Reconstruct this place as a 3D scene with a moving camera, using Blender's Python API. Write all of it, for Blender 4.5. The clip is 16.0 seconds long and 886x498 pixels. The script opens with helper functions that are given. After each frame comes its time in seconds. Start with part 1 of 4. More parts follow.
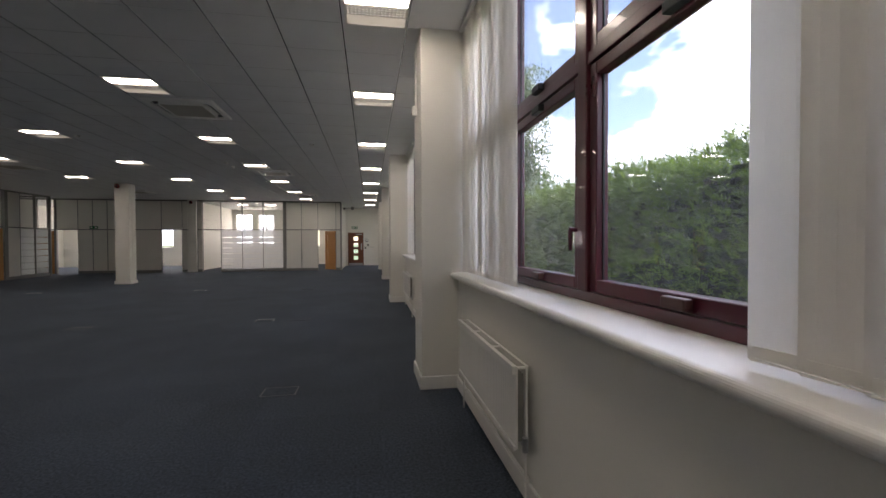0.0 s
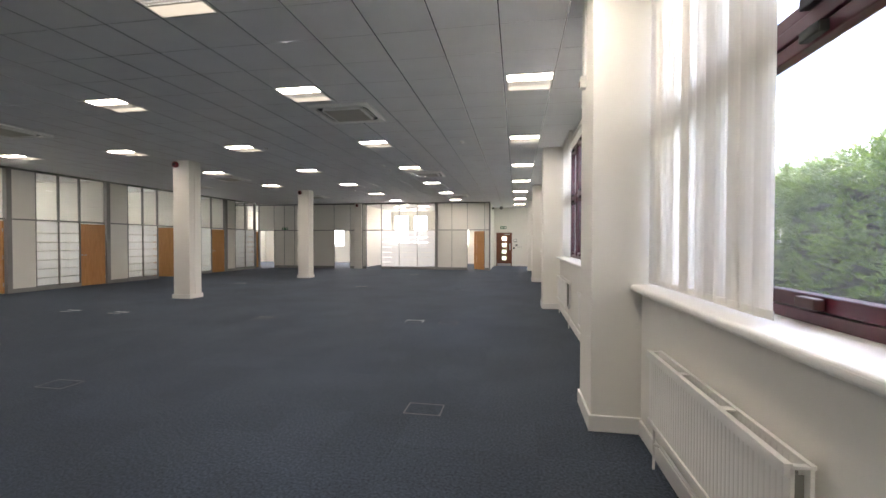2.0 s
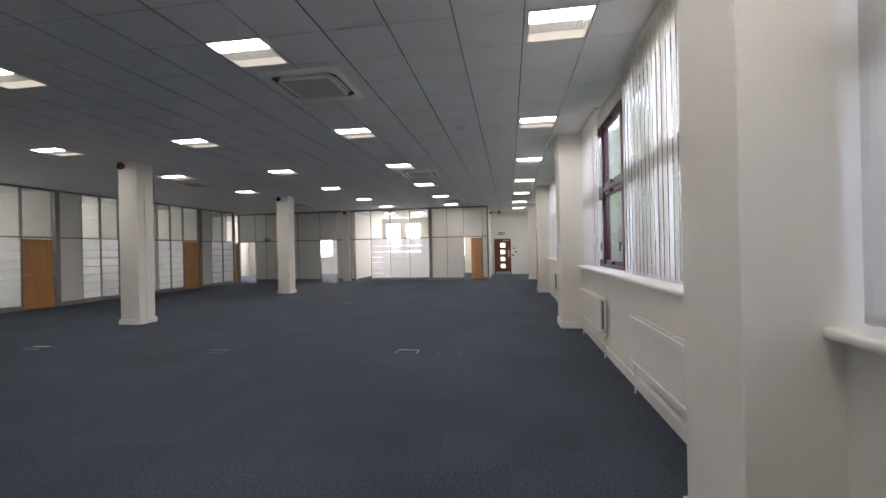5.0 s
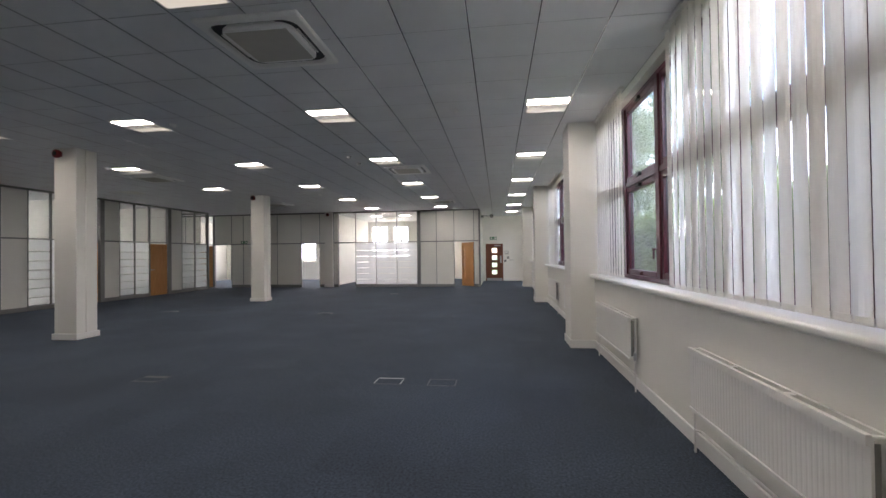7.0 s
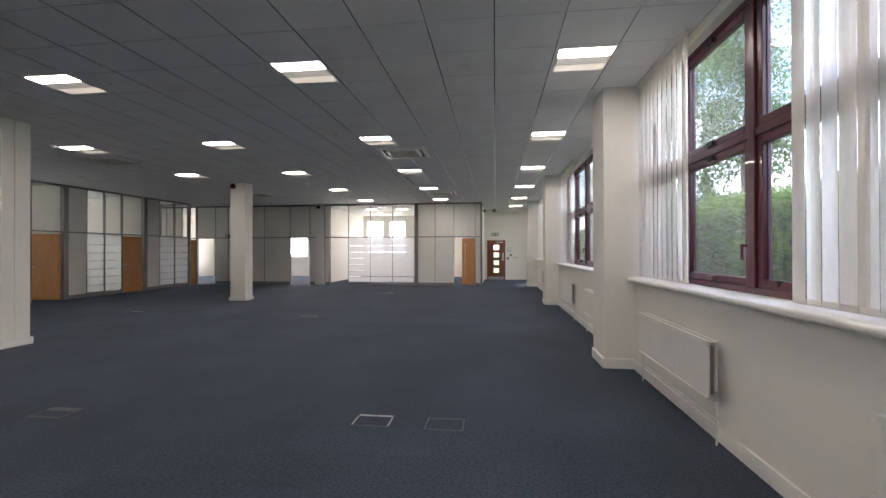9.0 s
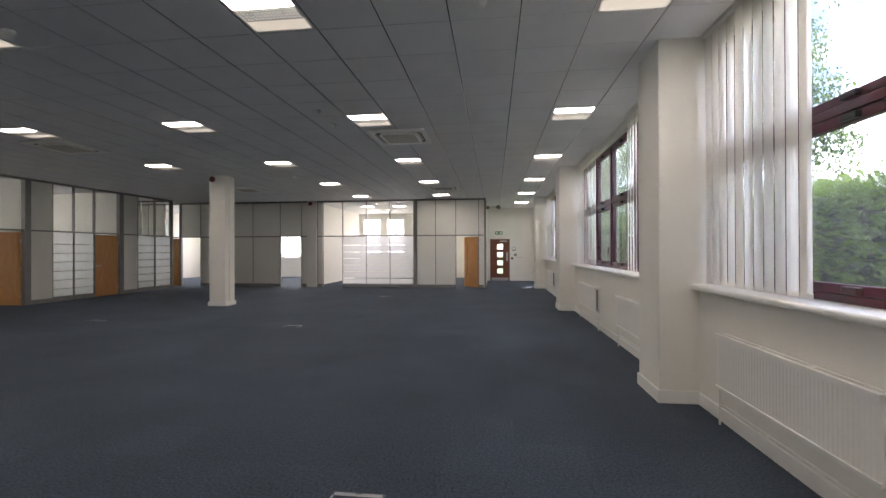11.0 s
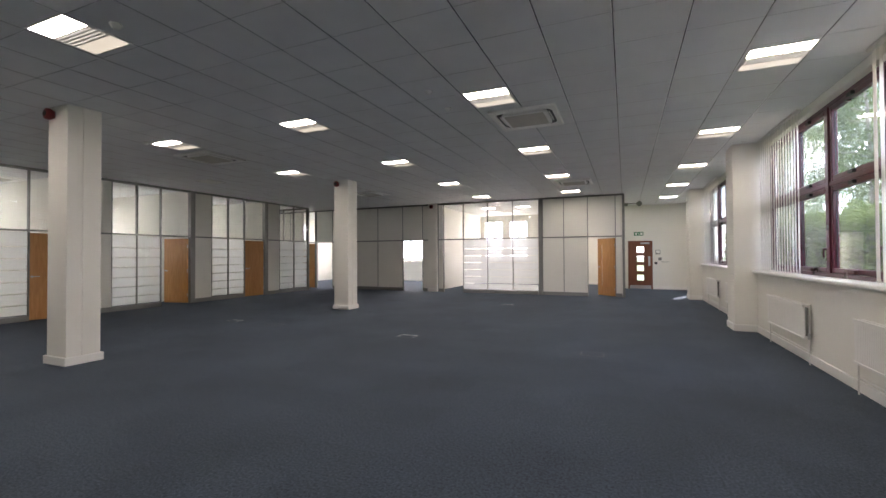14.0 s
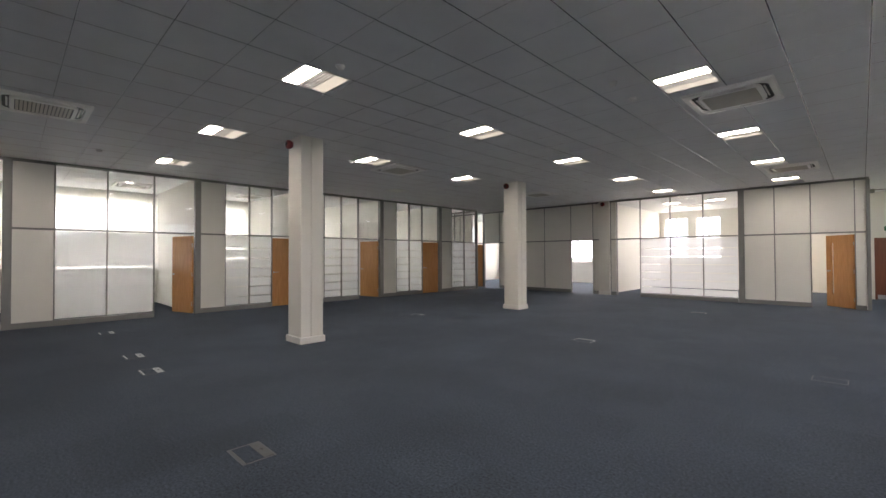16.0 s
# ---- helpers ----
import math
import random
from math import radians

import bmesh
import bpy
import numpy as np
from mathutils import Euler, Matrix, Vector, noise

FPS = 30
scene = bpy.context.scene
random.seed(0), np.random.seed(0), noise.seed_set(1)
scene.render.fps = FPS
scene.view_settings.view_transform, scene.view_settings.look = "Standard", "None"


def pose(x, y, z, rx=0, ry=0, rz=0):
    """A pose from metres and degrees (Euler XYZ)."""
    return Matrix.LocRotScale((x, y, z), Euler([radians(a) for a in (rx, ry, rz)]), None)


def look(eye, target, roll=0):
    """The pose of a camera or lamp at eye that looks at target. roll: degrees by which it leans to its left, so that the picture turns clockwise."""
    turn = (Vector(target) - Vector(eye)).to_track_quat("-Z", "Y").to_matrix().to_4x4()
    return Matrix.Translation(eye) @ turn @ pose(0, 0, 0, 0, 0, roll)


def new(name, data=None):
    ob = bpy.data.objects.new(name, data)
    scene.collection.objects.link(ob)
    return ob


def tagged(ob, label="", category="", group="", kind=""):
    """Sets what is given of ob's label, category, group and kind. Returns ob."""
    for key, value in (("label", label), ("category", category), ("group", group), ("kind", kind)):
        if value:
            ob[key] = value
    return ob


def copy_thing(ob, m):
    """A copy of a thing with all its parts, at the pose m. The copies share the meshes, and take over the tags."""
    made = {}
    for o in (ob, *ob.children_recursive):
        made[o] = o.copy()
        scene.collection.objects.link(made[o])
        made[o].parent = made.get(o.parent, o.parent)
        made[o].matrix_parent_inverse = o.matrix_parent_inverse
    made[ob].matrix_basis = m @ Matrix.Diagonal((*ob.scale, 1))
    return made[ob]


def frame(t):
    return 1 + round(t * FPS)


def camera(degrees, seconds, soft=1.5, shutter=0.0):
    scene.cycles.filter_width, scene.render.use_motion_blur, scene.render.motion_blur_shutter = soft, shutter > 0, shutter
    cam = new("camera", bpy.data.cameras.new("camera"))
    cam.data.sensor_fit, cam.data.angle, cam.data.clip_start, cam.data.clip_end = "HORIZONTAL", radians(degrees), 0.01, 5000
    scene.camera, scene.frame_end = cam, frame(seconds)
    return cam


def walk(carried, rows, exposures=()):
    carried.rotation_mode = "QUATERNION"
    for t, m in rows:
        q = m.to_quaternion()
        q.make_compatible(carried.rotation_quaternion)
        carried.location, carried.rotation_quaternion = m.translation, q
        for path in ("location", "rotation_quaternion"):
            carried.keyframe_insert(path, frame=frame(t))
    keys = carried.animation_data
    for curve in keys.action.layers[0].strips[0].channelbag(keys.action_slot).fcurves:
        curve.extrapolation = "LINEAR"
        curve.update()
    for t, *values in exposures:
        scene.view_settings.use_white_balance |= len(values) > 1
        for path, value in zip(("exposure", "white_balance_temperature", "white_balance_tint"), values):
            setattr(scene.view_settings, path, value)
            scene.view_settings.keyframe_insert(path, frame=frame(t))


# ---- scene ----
cam = camera(92.2, 16.0)
PATH = [
    (0, (-0.08, 0.376, 1.434), (0.262, 2.346, 1.399), -0.2),
    (0.5, (-0.111, 0.541, 1.426), (0.034, 2.535, 1.387), 0.6),
    (1, (-0.174, 0.702, 1.443), (-0.156, 2.702, 1.407), 0.3),
    (1.5, (-0.178, 0.872, 1.447), (-0.364, 2.863, 1.411), -0.3),
    (2, (-0.151, 1.064, 1.452), (-0.49, 3.035, 1.417), 0.1),
    (2.5, (-0.235, 1.283, 1.454), (-0.574, 3.254, 1.423), 0.2),
    (3, (-0.306, 1.523, 1.469), (-0.629, 3.497, 1.443), -0.7),
    (3.5, (-0.325, 1.808, 1.455), (-0.651, 3.781, 1.437), -1.5),
    (4, (-0.343, 2.089, 1.447), (-0.669, 4.062, 1.435), -1.5),
    (6.5, (-0.683, 3.44, 1.477), (-0.946, 5.423, 1.499), -0.7),
    (7, (-0.693, 3.739, 1.468), (-0.947, 5.723, 1.492), -0.7),
    (7.5, (-0.779, 4.042, 1.452), (-1.027, 6.027, 1.471), -0.3),
    (8, (-0.835, 4.395, 1.461), (-1.074, 6.38, 1.472), -0.3),
    (8.5, (-0.83, 4.707, 1.468), (-1.073, 6.692, 1.48), -0.4),
    (9, (-0.918, 5.021, 1.456), (-1.161, 7.006, 1.465), -0.1),
    (11.5, (-1.184, 6.488, 1.466), (-1.421, 8.474, 1.472), -0.2),
    (12, (-1.238, 6.757, 1.456), (-1.495, 8.74, 1.463), 0.0),
    (12.5, (-1.324, 7.022, 1.464), (-1.593, 9.004, 1.471), 0.1),
    (13, (-1.365, 7.223, 1.466), (-1.739, 9.188, 1.475), -0.5),
    (13.5, (-1.392, 7.331, 1.444), (-1.993, 9.238, 1.465), -0.2),
    (14, (-1.452, 7.307, 1.439), (-2.237, 9.147, 1.468), -0.3),
    (14.5, (-1.503, 7.277, 1.432), (-2.486, 9.019, 1.464), -0.6),
    (15, (-1.559, 7.246, 1.455), (-2.718, 8.876, 1.487), -0.3),
    (15.5, (-1.582, 7.199, 1.458), (-2.879, 8.721, 1.488), -0.2),
    (16, (-1.613, 7.15, 1.454), (-3.015, 8.576, 1.487), -0.2),
]
EXPOSURES = [(0.0, 1.55, 6650, 22), (1.0, 2.02, 6550, 22), (2.0, 2.8, 6600, 21), (3.0, 2.45, 6600, 21), (3.5, 2.72, 6500, 21), (4.0, 2.62, 6350, 22), (6.5, 2.32, 6200, 22), (9.0, 2.32, 6300, 22), (11.5, 2.25, 6400, 22), (12.5, 2.5, 6400, 22), (16.0, 2.55, 6500, 22)]
walk(cam, [(t, look(eye, target, roll)) for t, eye, target, roll in PATH], EXPOSURES)

# ---- world, sun and daylight ----
SUN_DIR = Vector((0.35, 0.62, 1.0)).normalized()
world = bpy.data.worlds.new("sky")
scene.world = world
world.use_nodes = True
wn, wl = world.node_tree.nodes, world.node_tree.links
wn.clear()
w_out = wn.new("ShaderNodeOutputWorld")
w_bg = wn.new("ShaderNodeBackground")
w_bg.inputs["Strength"].default_value = 0.075
w_sky = wn.new("ShaderNodeTexSky")
w_sky.sky_type = 'NISHITA'
w_sky.sun_disc = False
w_sky.dust_density = 0.1
w_sky.sun_elevation = math.asin(SUN_DIR.z)
w_sky.sun_rotation = math.atan2(SUN_DIR.x, SUN_DIR.y)
w_geo = wn.new("ShaderNodeTexCoord")
w_map = wn.new("ShaderNodeMapping")
w_map.inputs["Scale"].default_value = (1.9, 1.9, 3.4)
w_map.inputs["Location"].default_value = (0.7, 2.1, 0.4)
w_noise = wn.new("ShaderNodeTexNoise")
w_noise.inputs["Scale"].default_value = 1.7
w_noise.inputs["Detail"].default_value = 7
w_noise.inputs["Roughness"].default_value = 0.52
w_ramp = wn.new("ShaderNodeValToRGB")
w_ramp.color_ramp.elements[0].position = 0.46
w_ramp.color_ramp.elements[1].position = 0.60
w_mix = wn.new("ShaderNodeMixRGB")
w_mix.inputs["Color2"].default_value = (25.5, 27.8, 31.0, 1)
wl.new(w_geo.outputs["Generated"], w_map.inputs["Vector"])
wl.new(w_map.outputs["Vector"], w_noise.inputs["Vector"])
wl.new(w_noise.outputs["Fac"], w_ramp.inputs["Fac"])
wl.new(w_ramp.outputs["Color"], w_mix.inputs["Fac"])
wl.new(w_sky.outputs["Color"], w_mix.inputs["Color1"])
wl.new(w_mix.outputs["Color"], w_bg.inputs["Color"])
wl.new(w_bg.outputs["Background"], w_out.inputs["Surface"])

sun = new("sun", bpy.data.lights.new("sun", 'SUN'))
sun.data.energy = 3.2
sun.data.angle = radians(0.5)
sun.data.color = (1.0, 0.95, 0.88)
sun.matrix_world = look(SUN_DIR * 30, (0, 0, 0))


def daylight(name, x, y, z, w, h, facing, power, color=(0.95, 0.97, 1.0)):
    """Sky light standing in a window's opening."""
    lamp = new(name, bpy.data.lights.new(name, 'AREA'))
    lamp.data.shape, lamp.data.size, lamp.data.size_y = 'RECTANGLE', w, h
    lamp.data.energy, lamp.data.color = power, color
    lamp.matrix_world = look((x, y, z), (x + facing[0], y + facing[1], z))
    return lamp


# ---- materials ----
def material(name, base, rough=0.5, metal=0.0, var=0.06, scale=6.0, fine=120.0, bump=0.05, spec=0.5,
             translucent=0.0, stain=None, coat=0.0):
    """A painted, woven, wooden or metal surface: colour that varies at two scales, roughness, fine relief."""
    m = bpy.data.materials.new(name)
    m.use_nodes = True
    n, l = m.node_tree.nodes, m.node_tree.links
    b = n["Principled BSDF"]
    big = n.new("ShaderNodeTexNoise")
    big.inputs["Scale"].default_value, big.inputs["Detail"].default_value = scale, 4
    small = n.new("ShaderNodeTexNoise")
    small.inputs["Scale"].default_value, small.inputs["Detail"].default_value = fine, 3
    geo = n.new("ShaderNodeNewGeometry")
    for t in (big, small):
        l.new(geo.outputs["Position"], t.inputs["Vector"])
    ramp = n.new("ShaderNodeValToRGB")
    lo, hi = [max(0, c * (1 - var)) for c in base], [min(1, c * (1 + var)) for c in base]
    if stain:
        lo = stain
    ramp.color_ramp.elements[0].position, ramp.color_ramp.elements[1].position = 0.3, 0.7
    ramp.color_ramp.elements[0].color, ramp.color_ramp.elements[1].color = (*lo, 1), (*hi, 1)
    mix = n.new("ShaderNodeMath")
    mix.operation = 'MULTIPLY_ADD'
    mix.inputs[1].default_value, mix.inputs[2].default_value = 0.35, 0.0
    add = n.new("ShaderNodeMath")
    add.operation = 'MULTIPLY_ADD'
    add.inputs[1].default_value = 0.65
    l.new(small.outputs["Fac"], mix.inputs[0])
    l.new(big.outputs["Fac"], add.inputs[0])
    l.new(mix.outputs[0], add.inputs[2])
    l.new(add.outputs[0], ramp.inputs["Fac"])
    l.new(ramp.outputs["Color"], b.inputs["Base Color"])
    rr = n.new("ShaderNodeMapRange")
    rr.inputs["To Min"].default_value, rr.inputs["To Max"].default_value = max(0.02, rough - 0.08), min(1, rough + 0.08)
    l.new(big.outputs["Fac"], rr.inputs["Value"])
    l.new(rr.outputs["Result"], b.inputs["Roughness"])
    b.inputs["Metallic"].default_value = metal
    b.inputs["Specular IOR Level"].default_value = spec
    b.inputs["Coat Weight"].default_value = coat
    if bump:
        bp = n.new("ShaderNodeBump")
        bp.inputs["Strength"].default_value, bp.inputs["Distance"].default_value = bump, 0.004
        l.new(small.outputs["Fac"], bp.inputs["Height"])
        l.new(bp.outputs["Normal"], b.inputs["Normal"])
    if translucent:
        tr = n.new("ShaderNodeBsdfTranslucent")
        l.new(ramp.outputs["Color"], tr.inputs["Color"])
        ms = n.new("ShaderNodeMixShader")
        ms.inputs[0].default_value = translucent
        out = n["Material Output"]
        l.new(b.outputs[0], ms.inputs[1])
        l.new(tr.outputs[0], ms.inputs[2])
        l.new(ms.outputs[0], out.inputs["Surface"])
    return m


def glass(name, tint=(1, 1, 1), gloss=0.035, haze=0.0):
    """Thin clear pane: mostly transparent, with a mirror gloss that grows at grazing angles."""
    m = bpy.data.materials.new(name)
    m.use_nodes = True
    n, l = m.node_tree.nodes, m.node_tree.links
    n.remove(n["Principled BSDF"])
    t, g, lw, s = (n.new("ShaderNodeBsdfTransparent"), n.new("ShaderNodeBsdfGlossy"), n.new("ShaderNodeLayerWeight"), n.new("ShaderNodeMixShader"))
    lw.inputs["Blend"].default_value = 0.5
    pw, f = n.new("ShaderNodeMath"), n.new("ShaderNodeMath")
    pw.operation, f.operation = 'POWER', 'MULTIPLY_ADD'
    pw.inputs[1].default_value = 5.0
    f.inputs[1].default_value, f.inputs[2].default_value = 0.85, gloss
    l.new(lw.outputs["Facing"], pw.inputs[0])
    l.new(pw.outputs[0], f.inputs[0])
    t.inputs["Color"].default_value = (*tint, 1)
    g.inputs["Roughness"].default_value = 0.02
    l.new(f.outputs[0], s.inputs[0])
    l.new(t.outputs[0], s.inputs[1])
    l.new(g.outputs[0], s.inputs[2])
    last = s
    # Pale bluish veil mixed in to imitate the haze of reflections on a pane.
    if haze:
        tl, ds, nz, rg = (n.new("ShaderNodeBsdfTranslucent"), n.new("ShaderNodeMixShader"), n.new("ShaderNodeTexNoise"), n.new("ShaderNodeMapRange"))
        tl.inputs["Color"].default_value = (0.9, 0.94, 1.0, 1)
        nz.inputs["Scale"].default_value, nz.inputs["Detail"].default_value = 2.5, 6
        rg.inputs["To Min"].default_value, rg.inputs["To Max"].default_value = haze * 0.4, haze * 1.6
        l.new(nz.outputs["Fac"], rg.inputs["Value"])
        l.new(rg.outputs["Result"], ds.inputs[0])
        l.new(s.outputs[0], ds.inputs[1])
        l.new(tl.outputs[0], ds.inputs[2])
        last = ds
    l.new(last.outputs[0], n["Material Output"].inputs["Surface"])
    return m


def frosted(name, clear=0.25):
    """Etched film on glass: scatters light, lets a little of the view through."""
    m = bpy.data.materials.new(name)
    m.use_nodes = True
    n, l = m.node_tree.nodes, m.node_tree.links
    n.remove(n["Principled BSDF"])
    d, tl, t = n.new("ShaderNodeBsdfDiffuse"), n.new("ShaderNodeBsdfTranslucent"), n.new("ShaderNodeBsdfTransparent")
    noise_n = n.new("ShaderNodeTexNoise")
    noise_n.inputs["Scale"].default_value = 3.0
    rng = n.new("ShaderNodeMapRange")
    rng.inputs["To Min"].default_value, rng.inputs["To Max"].default_value = clear - 0.05, clear + 0.05
    l.new(noise_n.outputs["Fac"], rng.inputs["Value"])
    a, b2 = n.new("ShaderNodeMixShader"), n.new("ShaderNodeMixShader")
    d.inputs["Color"].default_value = (0.86, 0.88, 0.88, 1)
    tl.inputs["Color"].default_value = (0.96, 0.97, 0.98, 1)
    a.inputs[0].default_value = 0.82
    l.new(rng.outputs["Result"], b2.inputs[0])
    l.new(d.outputs[0], a.inputs[1])
    l.new(tl.outputs[0], a.inputs[2])
    l.new(a.outputs[0], b2.inputs[1])
    l.new(t.outputs[0], b2.inputs[2])
    l.new(b2.outputs[0], n["Material Output"].inputs["Surface"])
    return m


def glow(name, color, strength):
    m = bpy.data.materials.new(name)
    m.use_nodes = True
    b = m.node_tree.nodes["Principled BSDF"]
    b.inputs["Base Color"].default_value = (0.8, 0.8, 0.76, 1)
    b.inputs["Emission Color"].default_value = (*color, 1)
    b.inputs["Emission Strength"].default_value = strength
    return m


def carpet_material():
    """Blue-grey carpet tiles half a metre square, each a shade off its neighbour, with looped pile."""
    m = material("carpet", (0.045, 0.059, 0.079), rough=0.92, var=0.30, scale=0.7, fine=260, bump=0.6, spec=0.15)
    n, l = m.node_tree.nodes, m.node_tree.links
    b = n["Principled BSDF"]
    geo = n.new("ShaderNodeNewGeometry")
    sep = n.new("ShaderNodeVectorMath")
    sep.operation = 'MULTIPLY'
    sep.inputs[1].default_value = (2, 2, 0)
    flo = n.new("ShaderNodeVectorMath")
    flo.operation = 'FLOOR'
    wnz = n.new("ShaderNodeTexWhiteNoise")
    l.new(geo.outputs["Position"], sep.inputs[0])
    l.new(sep.outputs[0], flo.inputs[0])
    l.new(flo.outputs[0], wnz.inputs["Vector"])
    mid = n.new("ShaderNodeTexNoise")
    mid.inputs["Scale"].default_value, mid.inputs["Detail"].default_value = 55, 6
    l.new(geo.outputs["Position"], mid.inputs["Vector"])
    rng = n.new("ShaderNodeMapRange")
    rng.inputs["To Min"].default_value, rng.inputs["To Max"].default_value = 0.92, 1.08
    l.new(wnz.outputs["Value"], rng.inputs["Value"])
    rng2 = n.new("ShaderNodeMapRange")
    rng2.inputs["From Min"].default_value, rng2.inputs["From Max"].default_value = 0.3, 0.7
    rng2.inputs["To Min"].default_value, rng2.inputs["To Max"].default_value = 0.50, 1.50
    l.new(mid.outputs["Fac"], rng2.inputs["Value"])
    mul = n.new("ShaderNodeMath")
    mul.operation = 'MULTIPLY'
    l.new(rng.outputs["Result"], mul.inputs[0])
    l.new(rng2.outputs["Result"], mul.inputs[1])
    old = b.inputs["Base Color"].links[0].from_socket
    b.inputs["Sheen Tint"].default_value = (0.80, 0.90, 1.0, 1)
    b.inputs["Sheen Weight"].default_value, b.inputs["Sheen Roughness"].default_value = 0.10, 0.30
    mx = n.new("ShaderNodeVectorMath")
    mx.operation = 'SCALE'
    l.new(old, mx.inputs[0])
    l.new(mul.outputs[0], mx.inputs["Scale"])
    l.new(mx.outputs[0], b.inputs["Base Color"])
    return m


def wood_material(name, a, c, rough, axis_scale=(14, 14, 1.2)):
    """Veneer with grain that runs along z."""
    m = material(name, a, rough=rough, var=0.1, scale=3, fine=90, bump=0.04, coat=0.15)
    n, l = m.node_tree.nodes, m.node_tree.links
    b = n["Principled BSDF"]
    tc = n.new("ShaderNodeTexCoord")
    mp = n.new("ShaderNodeMapping")
    mp.inputs["Scale"].default_value = axis_scale
    nz = n.new("ShaderNodeTexNoise")
    nz.inputs["Scale"].default_value, nz.inputs["Detail"].default_value, nz.inputs["Distortion"].default_value = 2.2, 6, 0.8
    rp = n.new("ShaderNodeValToRGB")
    rp.color_ramp.elements[0].position, rp.color_ramp.elements[1].position = 0.32, 0.68
    rp.color_ramp.elements[0].color, rp.color_ramp.elements[1].color = (*a, 1), (*c, 1)
    l.new(tc.outputs["Object"], mp.inputs["Vector"])
    l.new(mp.outputs["Vector"], nz.inputs["Vector"])
    l.new(nz.outputs["Fac"], rp.inputs["Fac"])
    l.new(rp.outputs["Color"], b.inputs["Base Color"])
    return m


def leaf_material(name, a, c):
    m = bpy.data.materials.new(name)
    m.use_nodes = True
    n, l = m.node_tree.nodes, m.node_tree.links
    b = n["Principled BSDF"]
    geo = n.new("ShaderNodeNewGeometry")
    rp = n.new("ShaderNodeValToRGB")
    rp.color_ramp.elements[0].color, rp.color_ramp.elements[1].color = (*a, 1), (*c, 1)
    l.new(geo.outputs["Random Per Island"], rp.inputs["Fac"])
    l.new(rp.outputs["Color"], b.inputs["Base Color"])
    b.inputs["Roughness"].default_value = 0.55
    tr = n.new("ShaderNodeBsdfTranslucent")
    ms = n.new("ShaderNodeMixShader")
    ms.inputs[0].default_value = 0.48
    l.new(rp.outputs["Color"], tr.inputs["Color"])
    l.new(b.outputs[0], ms.inputs[1])
    l.new(tr.outputs[0], ms.inputs[2])
    l.new(ms.outputs[0], n["Material Output"].inputs["Surface"])
    return m


M_CARPET = carpet_material()
M_WALL = material("cream wall paint", (0.81, 0.795, 0.735), rough=0.75, var=0.025, scale=1.4, fine=180, bump=0.06)
M_WHITE = material("white gloss paint", (0.83, 0.82, 0.78), rough=0.38, var=0.025, scale=4, fine=60, bump=0.02)
M_TILE = material("mineral ceiling tile", (0.83, 0.83, 0.825), rough=0.92, var=0.05, scale=2.0, fine=260, bump=0.25)
M_GRID = material("ceiling grid", (0.55, 0.55, 0.55), rough=0.2, metal=0.85, var=0.04)
M_PANEL = material("cream partition board", (0.80, 0.785, 0.725), rough=0.6, var=0.025, scale=1.2, fine=200, bump=0.05)
M_ALU = material("grey partition aluminium", (0.25, 0.25, 0.24), rough=0.42, metal=0.35, var=0.06)
M_OAK = wood_material("orange beech veneer", (0.50, 0.22, 0.065), (0.62, 0.31, 0.11), 0.42)
M_DARKWOOD = wood_material("red-brown door veneer", (0.15, 0.042, 0.017), (0.21, 0.066, 0.026), 0.4)
M_BURG = material("burgundy window stain", (0.078, 0.009, 0.020), rough=0.30, var=0.08, scale=3, fine=40, bump=0.0, coat=0.2)


def blind_material(name, translucent):
    """Woven blind fabric, each slat a shade off the next."""
    m = material(name, (0.90, 0.875, 0.82), rough=0.85, var=0.03, scale=9, fine=420, bump=0.1, translucent=translucent)
    n, l = m.node_tree.nodes, m.node_tree.links
    info, rng = n.new("ShaderNodeObjectInfo"), n.new("ShaderNodeMapRange")
    rng.inputs["To Min"].default_value, rng.inputs["To Max"].default_value = 0.94, 1.0
    l.new(info.outputs["Random"], rng.inputs["Value"])
    for node in [x for x in n if x.type in ('BSDF_PRINCIPLED', 'BSDF_TRANSLUCENT')]:
        socket = node.inputs["Base Color" if node.type == 'BSDF_PRINCIPLED' else "Color"]
        source = socket.links[0].from_socket
        mul = n.new("ShaderNodeVectorMath")
        mul.operation = 'SCALE'
        l.new(source, mul.inputs[0])
        l.new(rng.outputs["Result"], mul.inputs["Scale"])
        l.new(mul.outputs[0], socket)
    return m


M_BLIND = blind_material("cream blind fabric", 0.27)
M_BLIND_THIN = blind_material("thin office blind fabric", 0.55)
M_CATCH = material("brown catch plastic", (0.07, 0.026, 0.022), rough=0.4, var=0.1)
M_STEEL = material("brushed steel", (0.55, 0.55, 0.55), rough=0.32, metal=1.0, var=0.05)
M_LIDPLATE = material("dull zinc plate", (0.42, 0.43, 0.44), rough=0.55, var=0.1, scale=20)
M_EDGE = material("dark grey edging", (0.11, 0.115, 0.13), rough=0.7, var=0.1)
M_BLACK = material("black plastic", (0.015, 0.015, 0.016), rough=0.45, var=0.2)
M_RED = material("red sounder plastic", (0.20, 0.02, 0.018), rough=0.35, var=0.1)
M_GREEN = material("green sign plastic", (0.01, 0.16, 0.06), rough=0.4, var=0.05)
M_CASS = material("off-white plastic", (0.78, 0.77, 0.72), rough=0.5, var=0.03)
M_INTAKE = material("beige grille plastic", (0.56, 0.53, 0.46), rough=0.6, var=0.06)
M_BEZEL = material("white moulded plastic", (0.93, 0.92, 0.88), rough=0.4, var=0.03)
